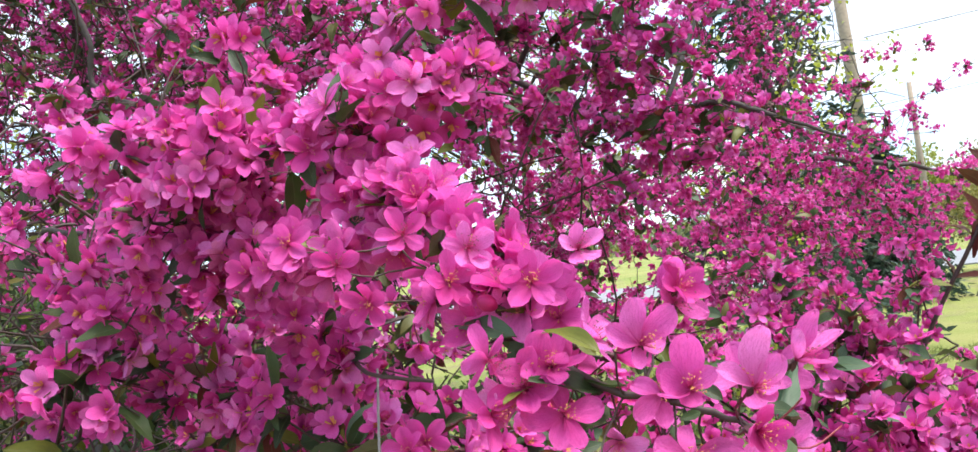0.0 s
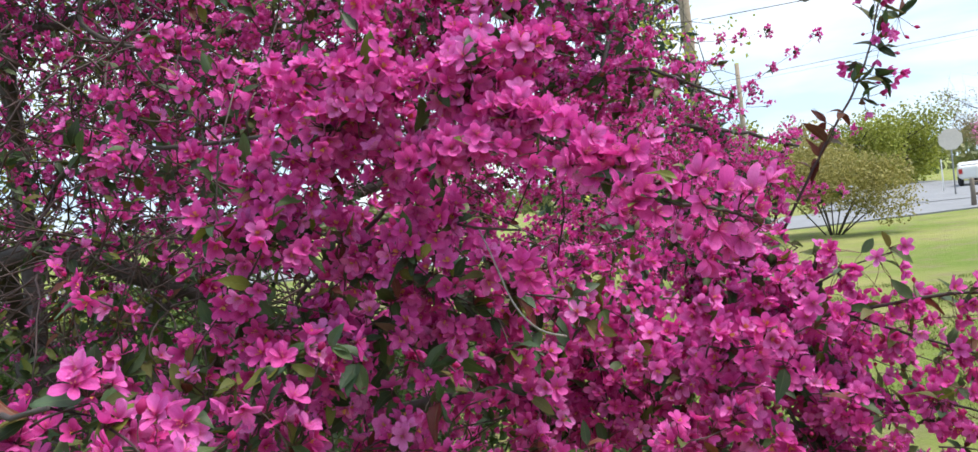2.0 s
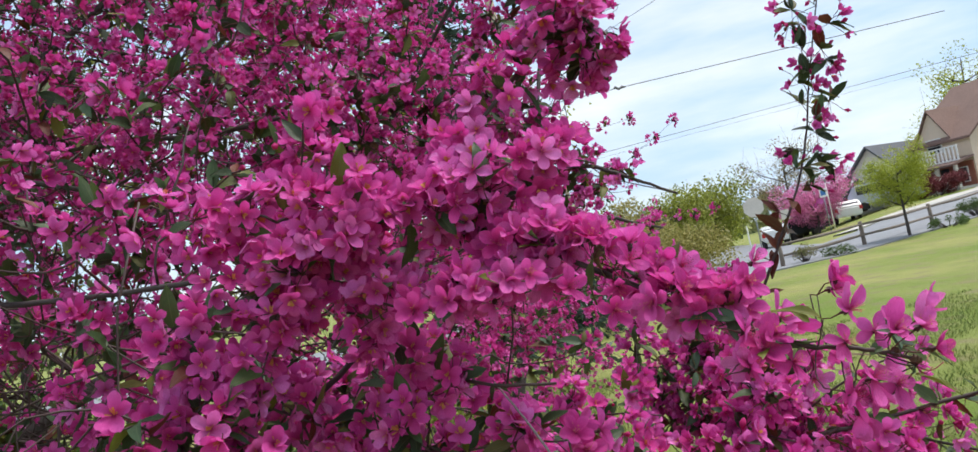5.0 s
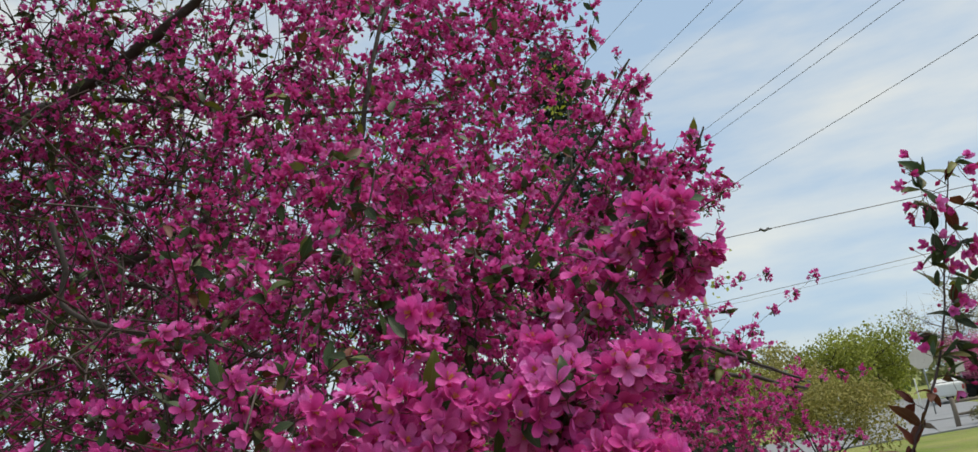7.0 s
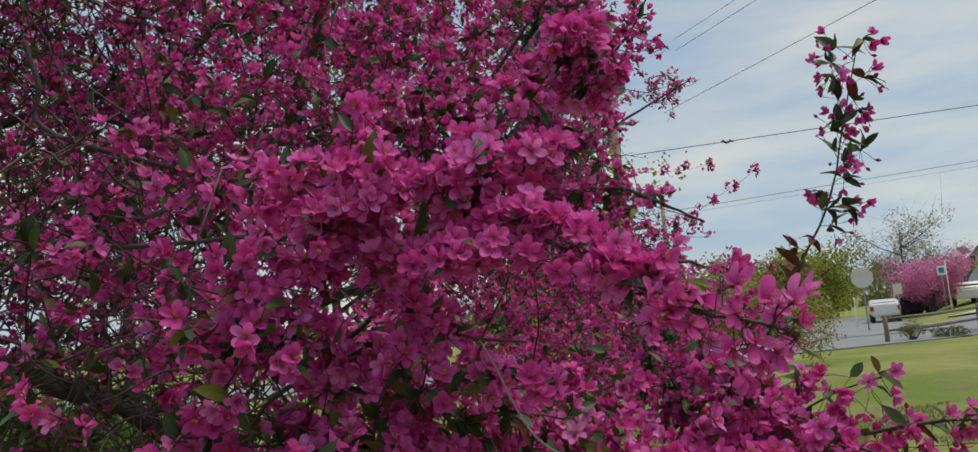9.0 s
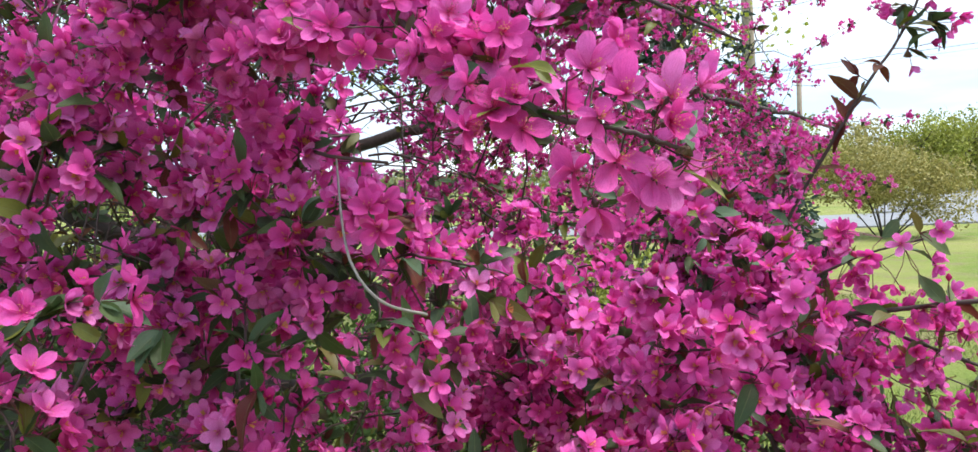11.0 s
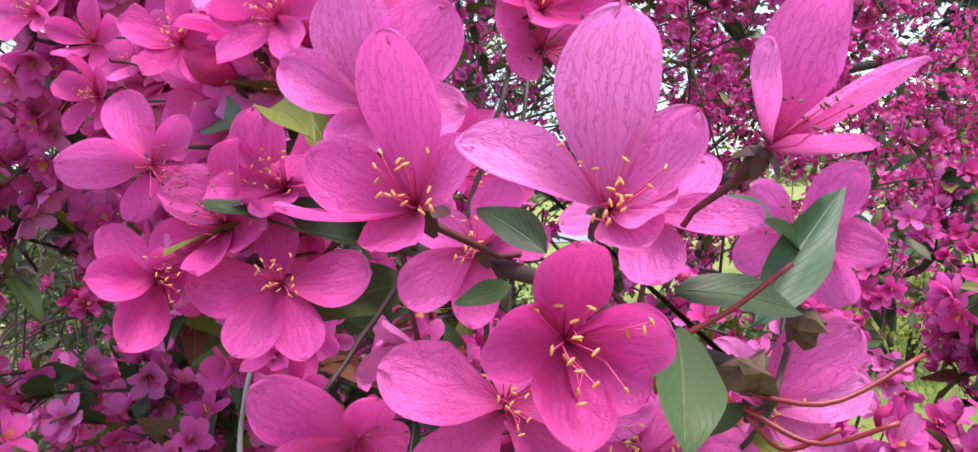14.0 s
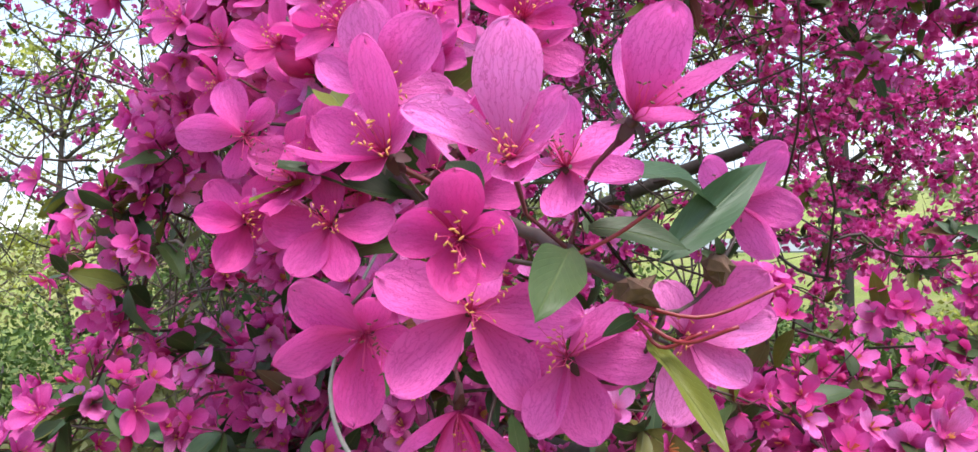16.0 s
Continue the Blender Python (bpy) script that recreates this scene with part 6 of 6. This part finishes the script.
def grown_petal(length, width, belly, rng):
    """A petal whose claw and tip lie on its x axis: narrow claw, broad wavy blade, edges that curl a little."""
    nu, nv = 13, 17
    s, t = np.meshgrid(np.sin(np.linspace(0, np.pi / 2, nv)), np.linspace(-1, 1, nu), indexing="ij")
    low = 0.10 + 0.90 * np.sin(np.clip(s / 0.6, 0, 1) * np.pi / 2) ** 1.35
    w = np.where(s < 0.6, low, np.clip(1 - np.clip((s - 0.6) / 0.4, 0, 1) ** 2.2, 0, 1) ** 0.5) + 0.015
    p = rng.uniform(0, 6.28, 5)
    w = w * (1 + 0.05 * np.sin(5 * s + p[0] + 1.5 * np.sign(t)) * s) * width / 2
    x = length * s * (1 - 0.05 * np.exp(-((t - 0.15 * np.sin(p[1])) / 0.25) ** 2) * (s > 0.93) + 0.02 * np.sin(4 * t + p[1]) * s**4)
    y = t * w + rng.uniform(-0.05, 0.05) * length * np.sin(np.pi * s)
    z = -belly * length * 4 * s * (1 - s) * (1 - 0.35 * s)
    z = z + rng.uniform(0.15, 0.85) * w * t**2 * (1.1 - 0.5 * s) + rng.uniform(0.03, 0.16) * w * np.abs(t) ** 5 * np.sin(7 * s + p[2])
    z = z + 0.018 * length * np.sin(9 * s + 2.5 * t + p[3]) * s * np.abs(t) + 0.012 * length * np.sin(11 * t + p[4]) * s**2
    z = z + rng.uniform(-0.5, 1.6) * length * np.clip(s - 0.72, 0, 1) ** 2
    f = np.array([(r * nu + c, r * nu + c + 1, (r + 1) * nu + c + 1, (r + 1) * nu + c) for r in range(nv - 1) for c in range(nu - 1)])
    me = mesh_of("petal", np.stack([x, y, z], -1).reshape(-1, 3), f, np.stack([t * 0.5 + 0.5, s], -1).reshape(-1, 2))
    me.materials.append(PETAL)
    return me


RP = np.random.default_rng(33)
for k, (place, face, petals, tone) in enumerate(BLOOMS):
    b = tree_part("blossom", CALYX, STALK)
    b.matrix_basis = to_matrix(frame_of(face[None], np.zeros(1))[0], place)
    for j, (turn, rise, length, *lean) in enumerate(petals):
        roll, broad = lean or (RP.uniform(-17, 17), 1.0)
        long = length / 1000
        p = part("petal", grown_petal(long, min(0.0155, max(0.0095, long * RP.uniform(0.56, 0.65))) * broad, RP.uniform(0.04, 0.11), RP), PETAL, b)
        p.matrix_basis = pose(0, 0, 0.0003 * j, 0, 0, turn) @ pose(0, 0, 0, 0, -rise, 0) @ pose(0, 0, 0, roll)
        p.color = (tone, tone, tone, 1)
    part("stamen_cluster", STAMENS[k % 5], FILAMENT, b)

# the others
sets_p, sets_b, sets_t, tones = [], [], [], []
turns = frame_of(FA[rest], RT.uniform(0, 6.28, len(rest))) * SZ[rest][:, None, None]
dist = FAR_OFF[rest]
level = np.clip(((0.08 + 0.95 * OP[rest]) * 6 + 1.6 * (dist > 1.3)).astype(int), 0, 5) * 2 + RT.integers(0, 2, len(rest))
# farther blossoms skew to crimson, the crown's inner shade put into their colour
for lo, hi, lib, bud, tuft, shade_skew in ((0.0, 0.95, MID, BUD_MID, TUFT, 1.0), (0.95, 1.5, MID2, BUD_FAR, TUFT_MID, 1.4), (1.5, 99.0, FAR, BUD_FAR, TUFT_FAR, 2.4)):
    band = (dist >= lo) & (dist < hi)
    for j in range(12):
        pick = band & (level == j) & (OP[rest] >= 0)
        if pick.any():
            sets_p.append(spread(lib[j], turns[pick], PL[rest][pick]))
            tones.append(np.repeat(RT.uniform(0, 1, pick.sum()) ** shade_skew * 0.85, len(lib[j][0])))
    pick = band & (OP[rest] < 0)
    if pick.any():
        sets_b.append(spread(bud, turns[pick], PL[rest][pick]))
    pick = band & (OP[rest] >= 0) & (dist < 2.0)
    if pick.any():
        sets_t.append(spread(tuft, turns[pick], PL[rest][pick]))
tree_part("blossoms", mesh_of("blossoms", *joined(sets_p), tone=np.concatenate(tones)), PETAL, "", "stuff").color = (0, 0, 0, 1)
tree_part("buds", mesh_of("buds", *joined(sets_b)), BUD, "", "stuff").color = (0.3, 0.3, 0.3, 1)
tree_part("stamen_tufts", mesh_of("stamen_tufts", *joined(sets_t)), ANTHER, "", "stuff")

# stalks of all blossoms, bowed
sa, sb = np.array([s[0] for s in ST]), np.array([s[1] for s in ST])
sr = np.array([s[2] for s in ST])
keep = np.concatenate([CLEAR & (FAR_OFF < 1.7), np.ones(len(ST) - len(FL), bool)])
sa, sb, sr = sa[keep], sb[keep], sr[keep]
ax = unit(sb - sa)
x = unit(np.cross(ax, np.array([[0.31, 0.52, 0.79]])))
y = np.cross(ax, x)
mid = (sa + sb) / 2 + RT.normal(0, 0.0022, sa.shape)
rings = []
for c, k in ((sa, 1.0), (mid, 0.85), (sb, 1.25)):
    for a in (0.0, 2.094, 4.189):
        rings.append(c + (math.cos(a) * x + math.sin(a) * y) * (sr * k)[:, None])
v = np.stack(rings, 1).reshape(-1, 3)
q = np.array([(r * 3 + j, r * 3 + (j + 1) % 3, r * 3 + 3 + (j + 1) % 3, r * 3 + 3 + j) for r in range(2) for j in range(3)])
f = (q[None] + (np.arange(len(sa)) * 9)[:, None, None]).reshape(-1, 4)
tree_part("blossom_stalks", mesh_of("blossom_stalks", v, f), STALK, "", "stuff")

# leaves
LP = np.array([s[0] for s in LF])
LA, LN = np.array([s[1] for s in LF]), np.array([s[2] for s in LF])
LS, LK = np.array([s[3] for s in LF]), np.array([s[4] for s in LF])
LW = np.array([s[5] if len(s) > 5 else 1.0 for s in LF])
ln = unit(LN - LA * (LN * LA).sum(1, keepdims=True))
lt = np.stack([LA, np.cross(ln, LA) * LW[:, None], ln], -1) * LS[:, None, None]
ld = np.linalg.norm(LP - HEART, axis=1)
ld[-LEAF_N:] = 0
clear = np.linalg.norm((LP - np.array((-0.08, 0.30, 1.56))) / np.array((0.60, 0.36, 0.30)), axis=1) > 1.0
clear[-LEAF_N:] = True
lo_order = np.argsort(ld + 99.0 * ~clear)
LEAF_MATS = (LEAF, LEAF_YOUNG, LEAF_PALE, LEAF_BRONZE)
LEAF_ME = {}
for k in lo_order[:260]:
    key = (int(k) % 4, int(LK[k]))
    if key not in LEAF_ME:
        me = mesh_of("leaf", *LEAVES_NEAR[key[0]])
        me.materials.append(LEAF_MATS[key[1]])
        LEAF_ME[key] = me
    ob = tree_part("leaf", LEAF_ME[key], None)
    ob.matrix_basis = to_matrix(lt[k], LP[k])
more = np.array([k for k in lo_order[260:] if clear[k]])
for kind in range(4):
    sets = []
    for lo, hi, lib in ((0, 1.75, LEAVES_MID), (1.75, 99, LEAVES_FAR)):
        for j in range(len(lib)):
            pick = more[(LK[more] == kind) & (ld[more] >= lo) & (ld[more] < hi) & (more % len(lib) == j)]
            if len(pick):
                sets.append(spread(lib[j], lt[pick], LP[pick]))
    if sets:
        tree_part(("leaves", "young_leaves", "pale_leaves", "bronze_leaves")[kind], mesh_of("leaves", *joined(sets)), LEAF_MATS[kind], "", "stuff")
v, f, uv = joined(WOOD)
tree_part("twigs", mesh_of("twigs", v, f, uv), TWIG, "", "stuff")
